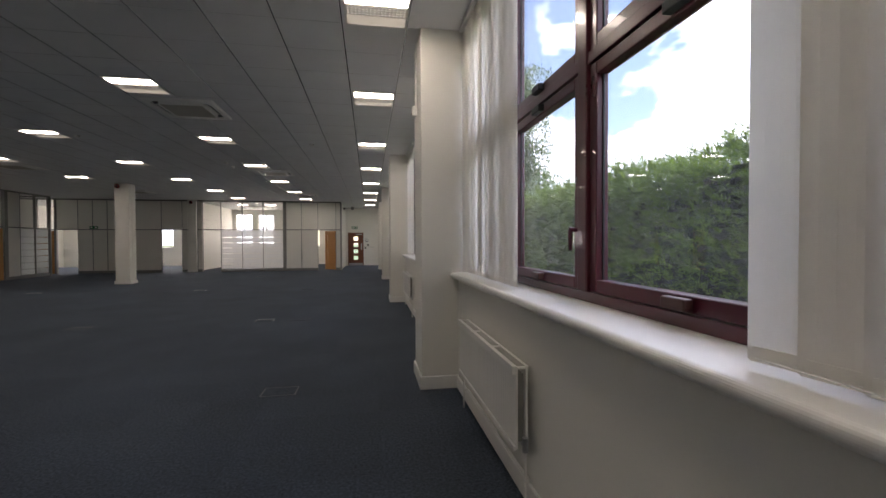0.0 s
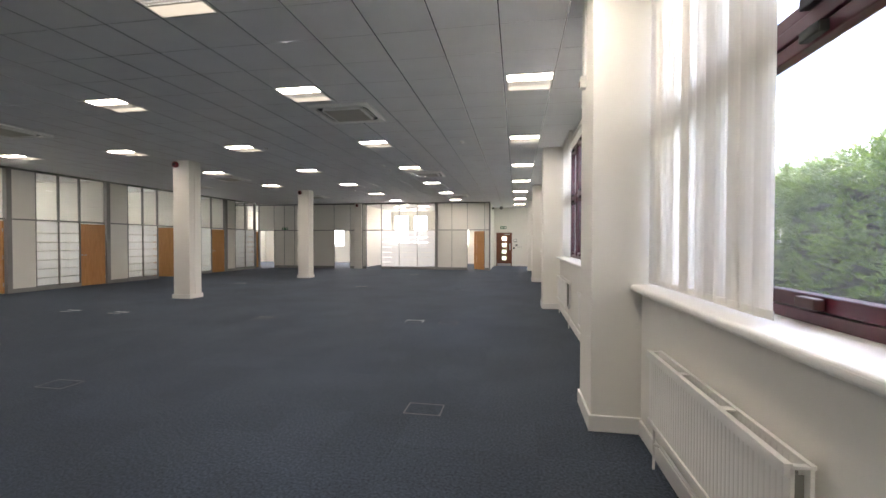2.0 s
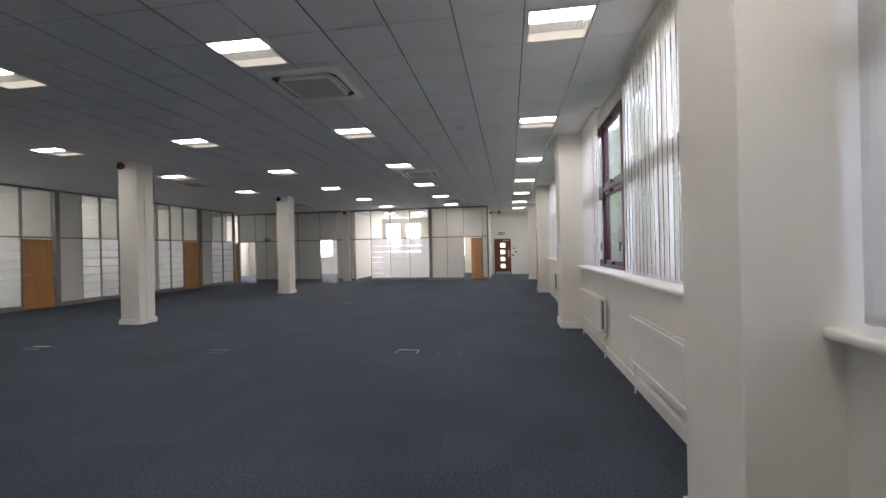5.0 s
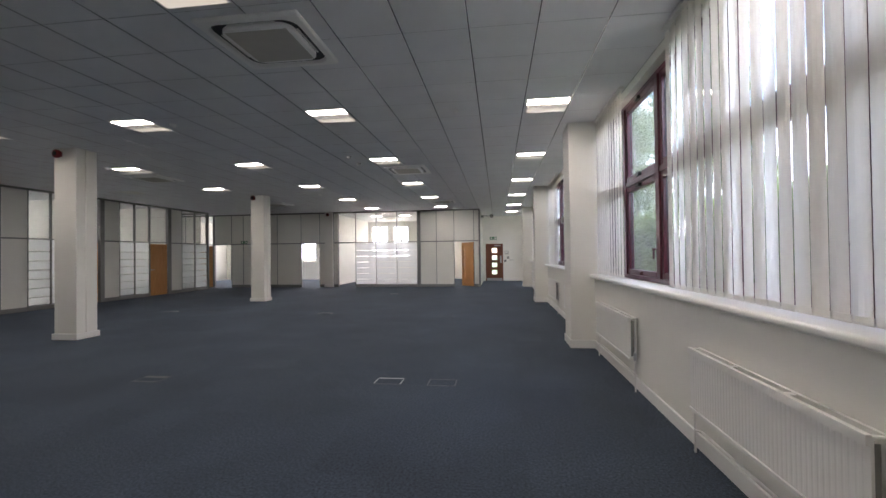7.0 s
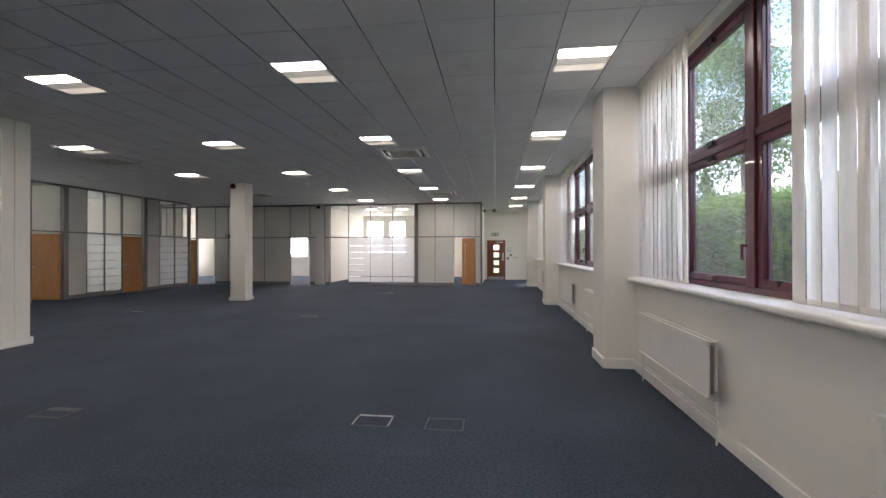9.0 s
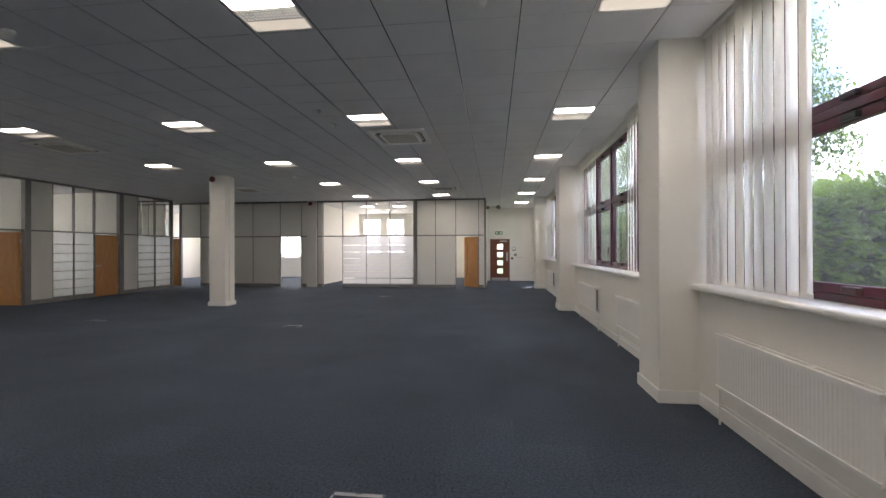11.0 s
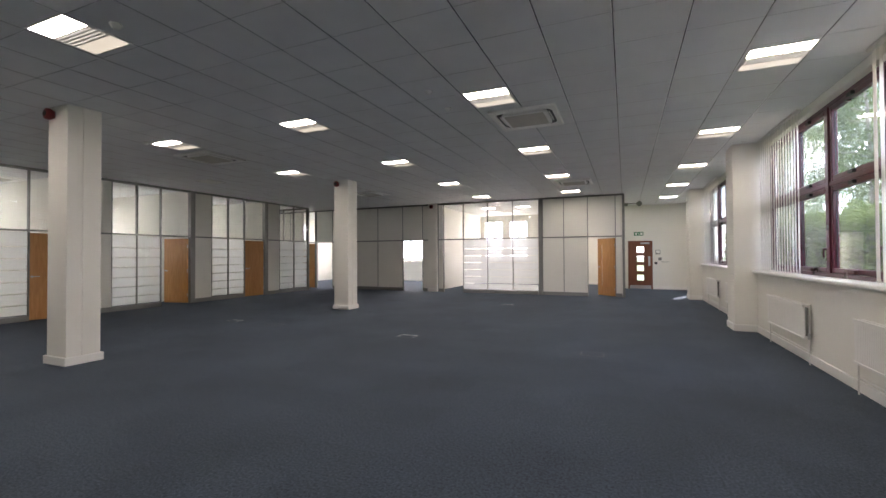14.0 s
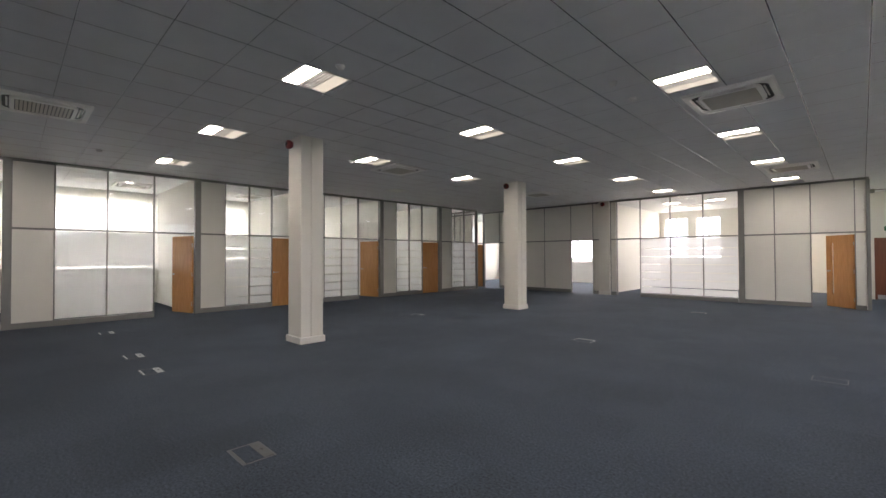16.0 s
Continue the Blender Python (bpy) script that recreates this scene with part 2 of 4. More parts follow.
M_LIDDULL = material("dark grey zinc plate", (0.085, 0.088, 0.092), rough=0.6, var=0.2, scale=20)
M_GRILLE = material("grey plastic grille", (0.22, 0.22, 0.20), rough=0.6, var=0.1)
M_GLASS = glass("clear glass")
M_WINGLASS = glass("hazed window glass", haze=0.025)
M_FILM = frosted("frosted film", 0.22)
M_GLOW_BRIGHT = glow("bright reflector glow", (1.0, 0.93, 0.77), 11.0)
M_GLOW_SOFT = glow("soft cream reflector glow", (1.0, 0.91, 0.68), 0.125)
M_TUBE = glow("lamp behind basket", (1.0, 0.97, 0.90), 0.22)
M_REFL = material("lamp reflector enamel", (0.86, 0.84, 0.76), rough=0.3, var=0.02)
M_GRASS = material("lawn", (0.06, 0.10, 0.03), rough=0.9, var=0.4, scale=1.5, fine=40, bump=0.8)
M_HEDGE = leaf_material("hedge leaves", (0.018, 0.044, 0.011), (0.19, 0.31, 0.055))
M_HEDGE_CORE = material("hedge inner shade", (0.014, 0.022, 0.008), rough=0.95, var=0.5, scale=4)
M_BIRCH = leaf_material("birch leaves", (0.045, 0.085, 0.02), (0.15, 0.23, 0.06))
M_BARK = material("birch bark", (0.30, 0.28, 0.25), rough=0.85, var=0.5, scale=5, fine=30, bump=0.5)
M_BRICK = material("red brick wall", (0.26, 0.12, 0.08), rough=0.9, var=0.25, scale=9, fine=50, bump=0.4)


# ---- mesh helpers ----
def box(bm, x0, x1, y0, y1, z0, z1):
    v = [bm.verts.new((x, y, z)) for x in (x0, x1) for y in (y0, y1) for z in (z0, z1)]
    for f in ((0, 1, 3, 2), (4, 6, 7, 5), (0, 4, 5, 1), (2, 3, 7, 6), (0, 2, 6, 4), (1, 5, 7, 3)):
        bm.faces.new([v[i] for i in f])
    return v


def boxes(*dims, bevel=0.0, segments=2):
    bm = bmesh.new()
    for d in dims:
        box(bm, *d)
    if bevel:
        bmesh.ops.bevel(bm, geom=bm.edges[:], offset=bevel, segments=segments, affect='EDGES', profile=0.5)
    return bm


def cylinder(bm, r, a, b, n=12, r2=None):
    """A closed round bar from a to b."""
    a, b = Vector(a), Vector(b)
    q = (b - a).to_track_quat('Z', 'Y').to_matrix()
    rings = []
    for c, rad in ((a, r), (b, r if r2 is None else r2)):
        rings.append([bm.verts.new(c + q @ Vector((rad * math.cos(2 * math.pi * i / n), rad * math.sin(2 * math.pi * i / n), 0))) for i in range(n)])
    for i in range(n):
        bm.faces.new((rings[0][i], rings[0][(i + 1) % n], rings[1][(i + 1) % n], rings[1][i]))
    bm.faces.new(rings[0][::-1])
    bm.faces.new(rings[1])


def lathe(bm, profile, centre, n=20, axis='Z'):
    """A turned form from (radius, height) pairs round an axis through centre."""
    c = Vector(centre)
    rings = []
    for r, h in profile:
        ring = []
        for i in range(n):
            a = 2 * math.pi * i / n
            p = Vector((r * math.cos(a), r * math.sin(a), h))
            if axis == 'X':
                p = Vector((h, p.x, p.y))
            if axis == 'Y':
                p = Vector((p.x, h, p.y))
            ring.append(bm.verts.new(c + p))
        rings.append(ring)
    for a, b in zip(rings, rings[1:]):
        for i in range(n):
            bm.faces.new((a[i], a[(i + 1) % n], b[(i + 1) % n], b[i]))
    bm.faces.new(rings[0][::-1])
    bm.faces.new(rings[-1])
    bmesh.ops.recalc_face_normals(bm, faces=bm.faces[:])


def part(name, bm, mat, parent=None, label="", smooth=False):
    me = bpy.data.meshes.new(name)
    bm.to_mesh(me)
    bm.free()
    me.materials.append(mat)
    if smooth:
        for p in me.polygons:
            p.use_smooth = True
    ob = new(name, me)
    if parent:
        ob.parent = parent
    if label:
        ob["label"] = label
    return ob


def thing(name, label, category, m=None, group="", kind=""):
    ob = new(name)
    if m is not None:
        ob.matrix_world = m
    return tagged(ob, label, category, group, kind)


def setting(name, bm, mat, label, category):
    return tagged(part(name, bm, mat), label, category, "", "structure")


# ---- plan ----
CEIL = 3.48
WALL_X, GLASS_X = 0.78, 1.03          # window wall: room face, window frames
PIER_X = 0.418
BLIND_X = 0.82
PIERS = [(-1.55, -0.98), (4.465, 5.035), (10.515, 11.09), (16.77, 17.34), (22.75, 23.33)]
BAYS = [(a[1], b[0]) for a, b in zip(PIERS, PIERS[1:])]
LEFT_X, FAR_Y = -13.88, 22.83
OUT_X, BACK_Y, SOUTH_Y, LOBBY_Y = -17.85, 29.0, -3.0, 26.8
SILL_Z, HEAD_Z = 1.13, 3.38

# ---- ground, floor, ceiling, walls ----
setting("ground", boxes((-300, 300, -300, 300, -0.5, -0.25)), M_GRASS, "mown green lawn around the building", "ground")
setting("floor", boxes((OUT_X - 0.2, 1.1, SOUTH_Y - 0.2, BACK_Y + 0.2, -0.24, 0.0)), M_CARPET, "dark blue-grey carpet tiles over the whole floor", "floor")


def ceiling_mesh():
    """Grid tiles 0.6 m square, set a little above the bars that carry them."""
    bm = bmesh.new()
    x_lines = [-0.315 + 0.606 * i for i in range(-30, 3)]
    y_lines = [9.33 + 0.604 * j for j in range(-21, 34)]
    x_lines = [OUT_X] + [x for x in x_lines if OUT_X + 0.1 < x < 0.9] + [1.1]
    y_lines = [SOUTH_Y] + [y for y in y_lines if SOUTH_Y + 0.1 < y < BACK_Y - 0.1] + [BACK_Y]
    g, gy = 0.0048, 0.0020
    for xa, xb in zip(x_lines, x_lines[1:]):
        for ya, yb in zip(y_lines, y_lines[1:]):
            vs = [bm.verts.new(p) for p in ((xa + g, ya + gy, CEIL), (xb - g, ya + gy, CEIL), (xb - g, yb - gy, CEIL), (xa + g, yb - gy, CEIL))]
            bm.faces.new(vs[::-1])
    return bm, x_lines, y_lines


cm, XL, YL = ceiling_mesh()
ceiling = setting("ceiling", cm, M_TILE, "suspended ceiling of square grey-white mineral tiles", "ceiling")
gm = bmesh.new()
for x in XL[1:-1]:
    box(gm, x - 0.010, x + 0.010, SOUTH_Y, BACK_Y, CEIL + 0.003, CEIL + 0.02)
for y in YL[1:-1]:
    box(gm, OUT_X, 1.1, y - 0.010, y + 0.010, CEIL + 0.0035, CEIL + 0.021)
setting("ceiling_grid_trim", gm, M_GRID, "thin grey metal ceiling grid", "trim")
# Upper wall and overhang added out of view, keeping sun off the windows.
setting("roof", boxes((OUT_X - 0.4, 1.2, SOUTH_Y - 0.4, BACK_Y + 0.4, CEIL + 0.3, CEIL + 0.6), (1.2, 2.95, SOUTH_Y - 0.4, 26.2, 6.5, 6.65), (1.12, 1.2, SOUTH_Y - 0.4, BACK_Y, CEIL + 0.6, 6.5)), M_BRICK, "flat roof slab with an added overhang that shades the windows", "roof")

# window wall: under the sills, over the heads, and the piers
bm = boxes((WALL_X, 1.12, SOUTH_Y, 23.35, 0.0, SILL_Z - 0.052), (WALL_X + 0.12, 1.12, SOUTH_Y, 23.35, HEAD_Z, CEIL + 0.3))
setting("wall_east", bm, M_WALL, "cream painted wall under the row of windows", "wall")
for i, (a, b) in enumerate(PIERS):
    pier = setting("wall_pier", boxes((PIER_X, 1.13, a, b, 0.0, CEIL + 0.02), bevel=0.006), M_WALL, "cream painted pier between windows", "wall pier")
    part("baseboard", boxes((PIER_X - 0.018, WALL_X + 0.02, a - 0.018, b + 0.018, 0.0, 0.125), bevel=0.006), M_WHITE, pier)
for a, b in BAYS:
    setting("baseboard", boxes((WALL_X - 0.018, WALL_X + 0.01, a + 0.02, b - 0.02, 0.0, 0.115), bevel=0.005), M_WHITE, "white painted skirting board", "skirting")
setting("wall_south", boxes((OUT_X - 0.2, 1.12, SOUTH_Y - 0.2, SOUTH_Y, -0.1, CEIL + 0.3)), M_WALL, "plain cream end wall", "wall")


def wall_with_windows(name, along, at, thick, lo, hi, holes, z0=1.1, z1=3.2):
    """An outer wall along x or y with window openings cut through it."""
    bm = bmesh.new()

    def put(a, b, c, d):
        if along == 'x':
            box(bm, a, b, at, at + thick, c, d)
        else:
            box(bm, at - thick, at, a, b, c, d)
    edge = lo
    for a, b in holes:
        put(edge, a, -0.1, CEIL + 0.3)
        put(a, b, -0.1, z0)
        put(a, b, z1, CEIL + 0.3)
        edge = b
    put(edge, hi, -0.1, CEIL + 0.3)
    return setting(name, bm, M_WALL, "cream outer wall with window openings", "wall")


WEST_ROOMS = [(-3.0, 3.6), (3.72, 7.04), (7.16, 10.49), (10.61, 13.36), (13.5, 16.4), (16.52, 19.36), (19.5, 21.72)]
west_holes = [(a + 0.12, b - 0.12) for a, b in WEST_ROOMS]
wall_with_windows("wall_west", 'y', OUT_X, 0.25, SOUTH_Y, BACK_Y, west_holes + [(23.5, 26.5)])
# The last opening is added, hidden from view, to brighten the slot-door room.
north_holes = [(-16.8, -15.2), (-13.6, -11.9), (-10.9, -9.4), (-8.3, -7.3), (-6.98, -6.0), (-4.12, -3.2)]
wall_with_windows("wall_north", 'x', BACK_Y, 0.25, OUT_X, -1.47, north_holes)
for (a, b), (c, d) in zip(WEST_ROOMS, WEST_ROOMS[1:]):
    setting("wall_between_rooms", boxes((OUT_X, LEFT_X - 0.1, b + 0.01, c - 0.01, 0, CEIL + 0.02)), M_WALL, "white wall between offices", "wall")
for x in (-8.62, -4.29):
    setting("wall_between_rooms", boxes((x, x + 0.1, FAR_Y + 0.1, BACK_Y, 0, CEIL + 0.02)), M_WALL, "white wall between offices", "wall")
setting("wall_lobby", boxes((-1.60, -1.47, FAR_Y + 0.06, BACK_Y, 0, CEIL + 0.02)), M_WALL, "cream lobby side wall", "wall")

for (a, b), (c, d) in zip(WEST_ROOMS, WEST_ROOMS[1:]):
    setting("baseboard", boxes((OUT_X, LEFT_X - 0.06, b - 0.006, b + 0.01, 0, 0.11), (OUT_X, LEFT_X - 0.06, c - 0.01, c + 0.006, 0, 0.11)), M_WHITE, "white office skirting board", "skirting")
setting("baseboard", boxes((OUT_X, OUT_X + 0.016, SOUTH_Y, BACK_Y, 0, 0.11)), M_WHITE, "white office skirting board", "skirting")
setting("baseboard", boxes((OUT_X, -1.6, BACK_Y - 0.016, BACK_Y, 0, 0.11)), M_WHITE, "white office skirting board", "skirting")

# lobby end wall with its door opening, and its east wall with a glazed opening
DOOR_X0, DOOR_X1, DOOR_H = -1.33, -0.41, 1.99
setting("wall_lobby_end", boxes((-1.47, DOOR_X0, LOBBY_Y, LOBBY_Y + 0.15, 0, CEIL + 0.02), (DOOR_X1, 1.12, LOBBY_Y, LOBBY_Y + 0.15, 0, CEIL + 0.02),
                                (DOOR_X0, DOOR_X1, LOBBY_Y, LOBBY_Y + 0.15, DOOR_H, CEIL + 0.02)), M_WALL, "cream lobby end wall", "wall")
setting("wall_lobby_side", boxes((WALL_X + 0.07, 1.12, 25.1, LOBBY_Y, 0, CEIL + 0.3), (WALL_X + 0.07, 1.12, 23.33, 25.1, 3.3, CEIL + 0.3)), M_WALL, "cream lobby wall beside a side exit", "wall")
setting("baseboard", boxes((DOOR_X1 + 0.06, 0.85, LOBBY_Y - 0.016, LOBBY_Y, 0, 0.12), bevel=0.004), M_WHITE, "white painted skirting board", "skirting")

# ---- glazed partitions ----
TRANSOM_Z, TOP_Z, BASE_Z = 2.05, 3.42, 0.12
T = 0.045      # half thickness of the frames


def oriented(axis, at):
    """Returns a box maker that works along a partition: a, b along it, c, d across it, e, f up."""
    def put(bm, a, b, c, d, e, f):
        if axis == 'y':
            box(bm, at + c, at + d, a, b, e, f)
        else:
            box(bm, a, b, at + c, at + d, e, f)
    return put


def pbox(put, *dims, bevel=0.0):
    bm = bmesh.new()
    for d in dims:
        put(bm, *d)
    if bevel:
        bmesh.ops.bevel(bm, geom=bm.edges[:], offset=bevel, segments=1, affect='EDGES')
    return bm


def partition(axis, at, units, label, side):
    """units: (kind, a, b) along the run. side: +1 or -1, where the open-plan room lies."""
    root = thing("glazed_partition", label, "partition", kind="structure")
    put = oriented(axis, at)
    lo, hi = units[0][1], units[-1][2]
    part("head_rail", pbox(put, (lo, hi, -T, T, TOP_Z, CEIL), bevel=0.003), M_ALU, root)
    for kind, a, b in units:
        w = 0.022
        if kind == "post":
            part("post", pbox(put, (a, b, -T - 0.02, T + 0.02, 0.0, TOP_Z), bevel=0.004), M_ALU, root)
            continue
        if kind == "column":
            col = part("column_casing", pbox(put, (a, b, -0.12, 0.3, 0.0, CEIL), bevel=0.01), M_WALL, root, "cream painted column casing")
            part("baseboard", pbox(put, (a - 0.015, b + 0.015, -0.135, 0.2, 0.0, 0.12), bevel=0.005), M_WHITE, col)
            continue
        low = kind not in ("opening", "opening_panel", "door_glass", "door_panel")
        # uprights and transom
        part("mullion", pbox(put, (a - w / 2, a + w / 2, -T, T, 0.0, TOP_Z), bevel=0.003), M_ALU, root)
        part("transom", pbox(put, (a + w / 2, b - w / 2, -T, T, TRANSOM_Z - 0.02, TRANSOM_Z + 0.02), bevel=0.003), M_ALU, root)
        if low:
            part("base_rail", pbox(put, (a + w / 2, b - w / 2, -T, T, 0.0, BASE_Z), bevel=0.003), M_ALU, root)
        upper_glass = kind in ("glass", "opening", "door_glass")
        if upper_glass:
            part("pane", pbox(put, (a + w / 2, b - w / 2, -0.005, 0.005, TRANSOM_Z + 0.02, TOP_Z)), M_GLASS, root)
        else:
            part("panel", pbox(put, (a + w / 2 + 0.002, b - w / 2 - 0.002, -T + 0.012, T - 0.012, TRANSOM_Z + 0.022, TOP_Z - 0.002), bevel=0.003), M_PANEL, root)
        if kind == "glass":
            p = part("pane", pbox(put, (a + w / 2, b - w / 2, -0.005, 0.005, BASE_Z, TRANSOM_Z - 0.02)), M_GLASS, root)
            p.visible_shadow = False
            edges = [BASE_Z + 0.01, 0.36, 0.62, 0.88, 1.15, 1.41, 1.68, TRANSOM_Z - 0.02] if not (axis == "y" and 7.7 < a < 9.6) else [BASE_Z + 0.01, 1.23, TRANSOM_Z - 0.02]
            for e, f in zip(edges, edges[1:]):
                part("frosted_band", pbox(put, (a + w / 2 + 0.004, b - w / 2 - 0.004, -0.009, -0.0065, e + 0.012, f - 0.012)), M_FILM, p)
        elif kind == "panel":
            part("panel", pbox(put, (a + w / 2 + 0.002, b - w / 2 - 0.002, -T + 0.012, T - 0.012, BASE_Z + 0.002, TRANSOM_Z - 0.022), bevel=0.003), M_PANEL, root)
    part("mullion", pbox(put, (hi - 0.011, hi + 0.011, -T, T, 0.0, TOP_Z)), M_ALU, root)
    for ob in root.children_recursive:
        if "pane" == ob.name.split(".")[0]:
            ob.visible_shadow = False
    return root


left_units = [("panel", -3.0, -2.0), ("panel", -2.0, -1.0), ("panel", -1.0, -0.1), ("panel", -0.1, 0.8), ("glass", 0.8, 1.76), ("glass", 1.76, 2.71), ("door_glass", 2.71, 3.59),
              ("post", 3.6, 3.72), ("panel", 3.73, 4.33), ("glass", 4.33, 5.25), ("glass", 5.25, 6.16), ("door_glass", 6.16, 7.03),
              ("post", 7.04, 7.16), ("panel", 7.17, 7.82), ("glass", 7.82, 8.71), ("glass", 8.71, 9.61), ("door_glass", 9.61, 10.48),
              ("post", 10.49, 10.61), ("panel", 10.62, 11.23), ("glass", 11.23, 11.87), ("glass", 11.87, 12.50), ("door_glass", 12.50, 13.36),
              ("post", 13.37, 13.50), ("panel", 13.51, 14.19), ("glass", 14.19, 14.83), ("glass", 14.83, 15.49), ("door_glass", 15.49, 16.37),
              ("post", 16.38, 16.53), ("panel", 16.54, 17.14), ("glass", 17.14, 17.78), ("glass", 17.78, 18.45), ("door_glass", 18.45, 19.33),
              ("post", 19.34, 19.50), ("panel", 19.51, 20.11), ("glass", 20.11, 20.91), ("glass", 20.91, 21.70), ("post", 21.71, 21.78)]
partition('y', LEFT_X, left_units, "grey-framed office partition of glass and cream panels", 1)
partition('x', 21.745, [("post", -17.8, -17.6), ("glass", -17.59, -16.4), ("glass", -16.4, -15.2), ("glass", -15.2, LEFT_X - 0.05)],
          "glazed return wall of the corner office", 1)
far_units = [("post", -17.8, -16.6), ("panel", -16.59, -15.8), ("panel", -15.8, -15.05), ("door_glass", -15.05, -14.36), ("post", -14.35, -14.28), ("opening_panel", -14.27, -13.39),
             ("panel", -13.39, -12.78), ("panel", -12.78, -12.17), ("panel", -12.17, -11.05), ("panel", -11.05, -9.86), ("opening_panel", -9.86, -8.97),
             ("panel", -8.95, -8.70), ("column", -8.68, -8.29), ("panel", -8.26, -8.06), ("opening", -8.04, -7.21),
             ("glass", -7.21, -6.23), ("glass", -6.23, -5.26), ("glass", -5.26, -4.32), ("post", -4.31, -4.18),
             ("panel", -4.17, -3.43), ("panel", -3.43, -2.63), ("door_panel", -2.63, -1.74), ("panel", -1.74, -1.53), ("post", -1.525, -1.46)]
partition('x', FAR_Y, far_units, "grey-framed end partition of glass and cream panels", -1)


# ---- doors ----
def office_door(m, width=0.85, height=1.99, slot=False, label="orange beech veneer office door", long_handle=False):
    """Leaf hinged at its origin, running along +x, its thickness along y."""
    d = thing("door", label, "door", m, group="office doors", kind="structure")
    if slot:
        leaf = part("door_leaf", boxes((0.0, width - 0.23, -0.022, 0.022, 0.012, height), (width - 0.16, width, -0.022, 0.022, 0.012, height),
                                       (width - 0.23, width - 0.16, -0.022, 0.022, 0.012, 0.35), (width - 0.23, width - 0.16, -0.022, 0.022, 1.78, height)), M_OAK, d)
        part("vision_pane", boxes((width - 0.23, width - 0.16, -0.004, 0.004, 0.35, 1.78)), M_GLASS, leaf, "narrow clear vision panel")
    else:
        leaf = part("door_leaf", boxes((0, width, -0.022, 0.022, 0.012, height), bevel=0.003), M_OAK, d)
    for s in (-1, 1):
        bm = bmesh.new()
        if long_handle:
            cylinder(bm, 0.014, (width - 0.10, s * 0.065, 0.75), (width - 0.10, s * 0.065, 1.25), 12)
            for z in (0.8, 1.2):
                cylinder(bm, 0.009, (width - 0.10, s * 0.02, z), (width - 0.10, s * 0.065, z), 8)
        else:
            cylinder(bm, 0.026, (width - 0.07, s * 0.022, 1.0), (width - 0.07, s * 0.03, 1.0), 16)
            cylinder(bm, 0.010, (width - 0.07, s * 0.03, 1.0), (width - 0.07, s * 0.07, 1.0), 10)
            cylinder(bm, 0.010, (width - 0.06, s * 0.066, 1.0), (width - 0.19, s * 0.066, 1.0), 10)
        part("door_handle", bm, M_STEEL, leaf, "brushed steel handle", smooth=False)
    for z in (0.25, 1.0, 1.75):
        bm = bmesh.new()
        cylinder(bm, 0.008, (-0.006, 0.022, z - 0.05), (-0.006, 0.022, z + 0.05), 8)
        part("hinge", bm, M_STEEL, d)
    return d


# closed leaves run back along -y from hinges beside the posts; open ones swing into the offices
office_door(pose(LEFT_X, 3.57, 0, 0, 0, -90), label="closed orange beech veneer office door")
office_door(pose(LEFT_X, 7.01, 0, 0, 0, -90), label="closed orange beech veneer office door")
office_door(pose(LEFT_X - 0.02, 10.46, 0, 0, 0, 197), label="orange beech veneer office door standing open")
office_door(pose(LEFT_X, 13.34, 0, 0, 0, -90), label="closed orange beech veneer office door")
office_door(pose(LEFT_X - 0.02, 16.35, 0, 0, 0, 191), label="orange beech veneer office door standing open")
office_door(pose(LEFT_X, 19.31, 0, 0, 0, -90), label="closed orange beech veneer office door")
office_door(pose(-14.37, FAR_Y, 0, 0, 0, 180), width=0.66, label="closed orange beech veneer office door")
office_door(pose(-1.76, FAR_Y + 0.05, 0, 0, 0, 180 - 48), slot=True, label="open orange beech door with a slot window")


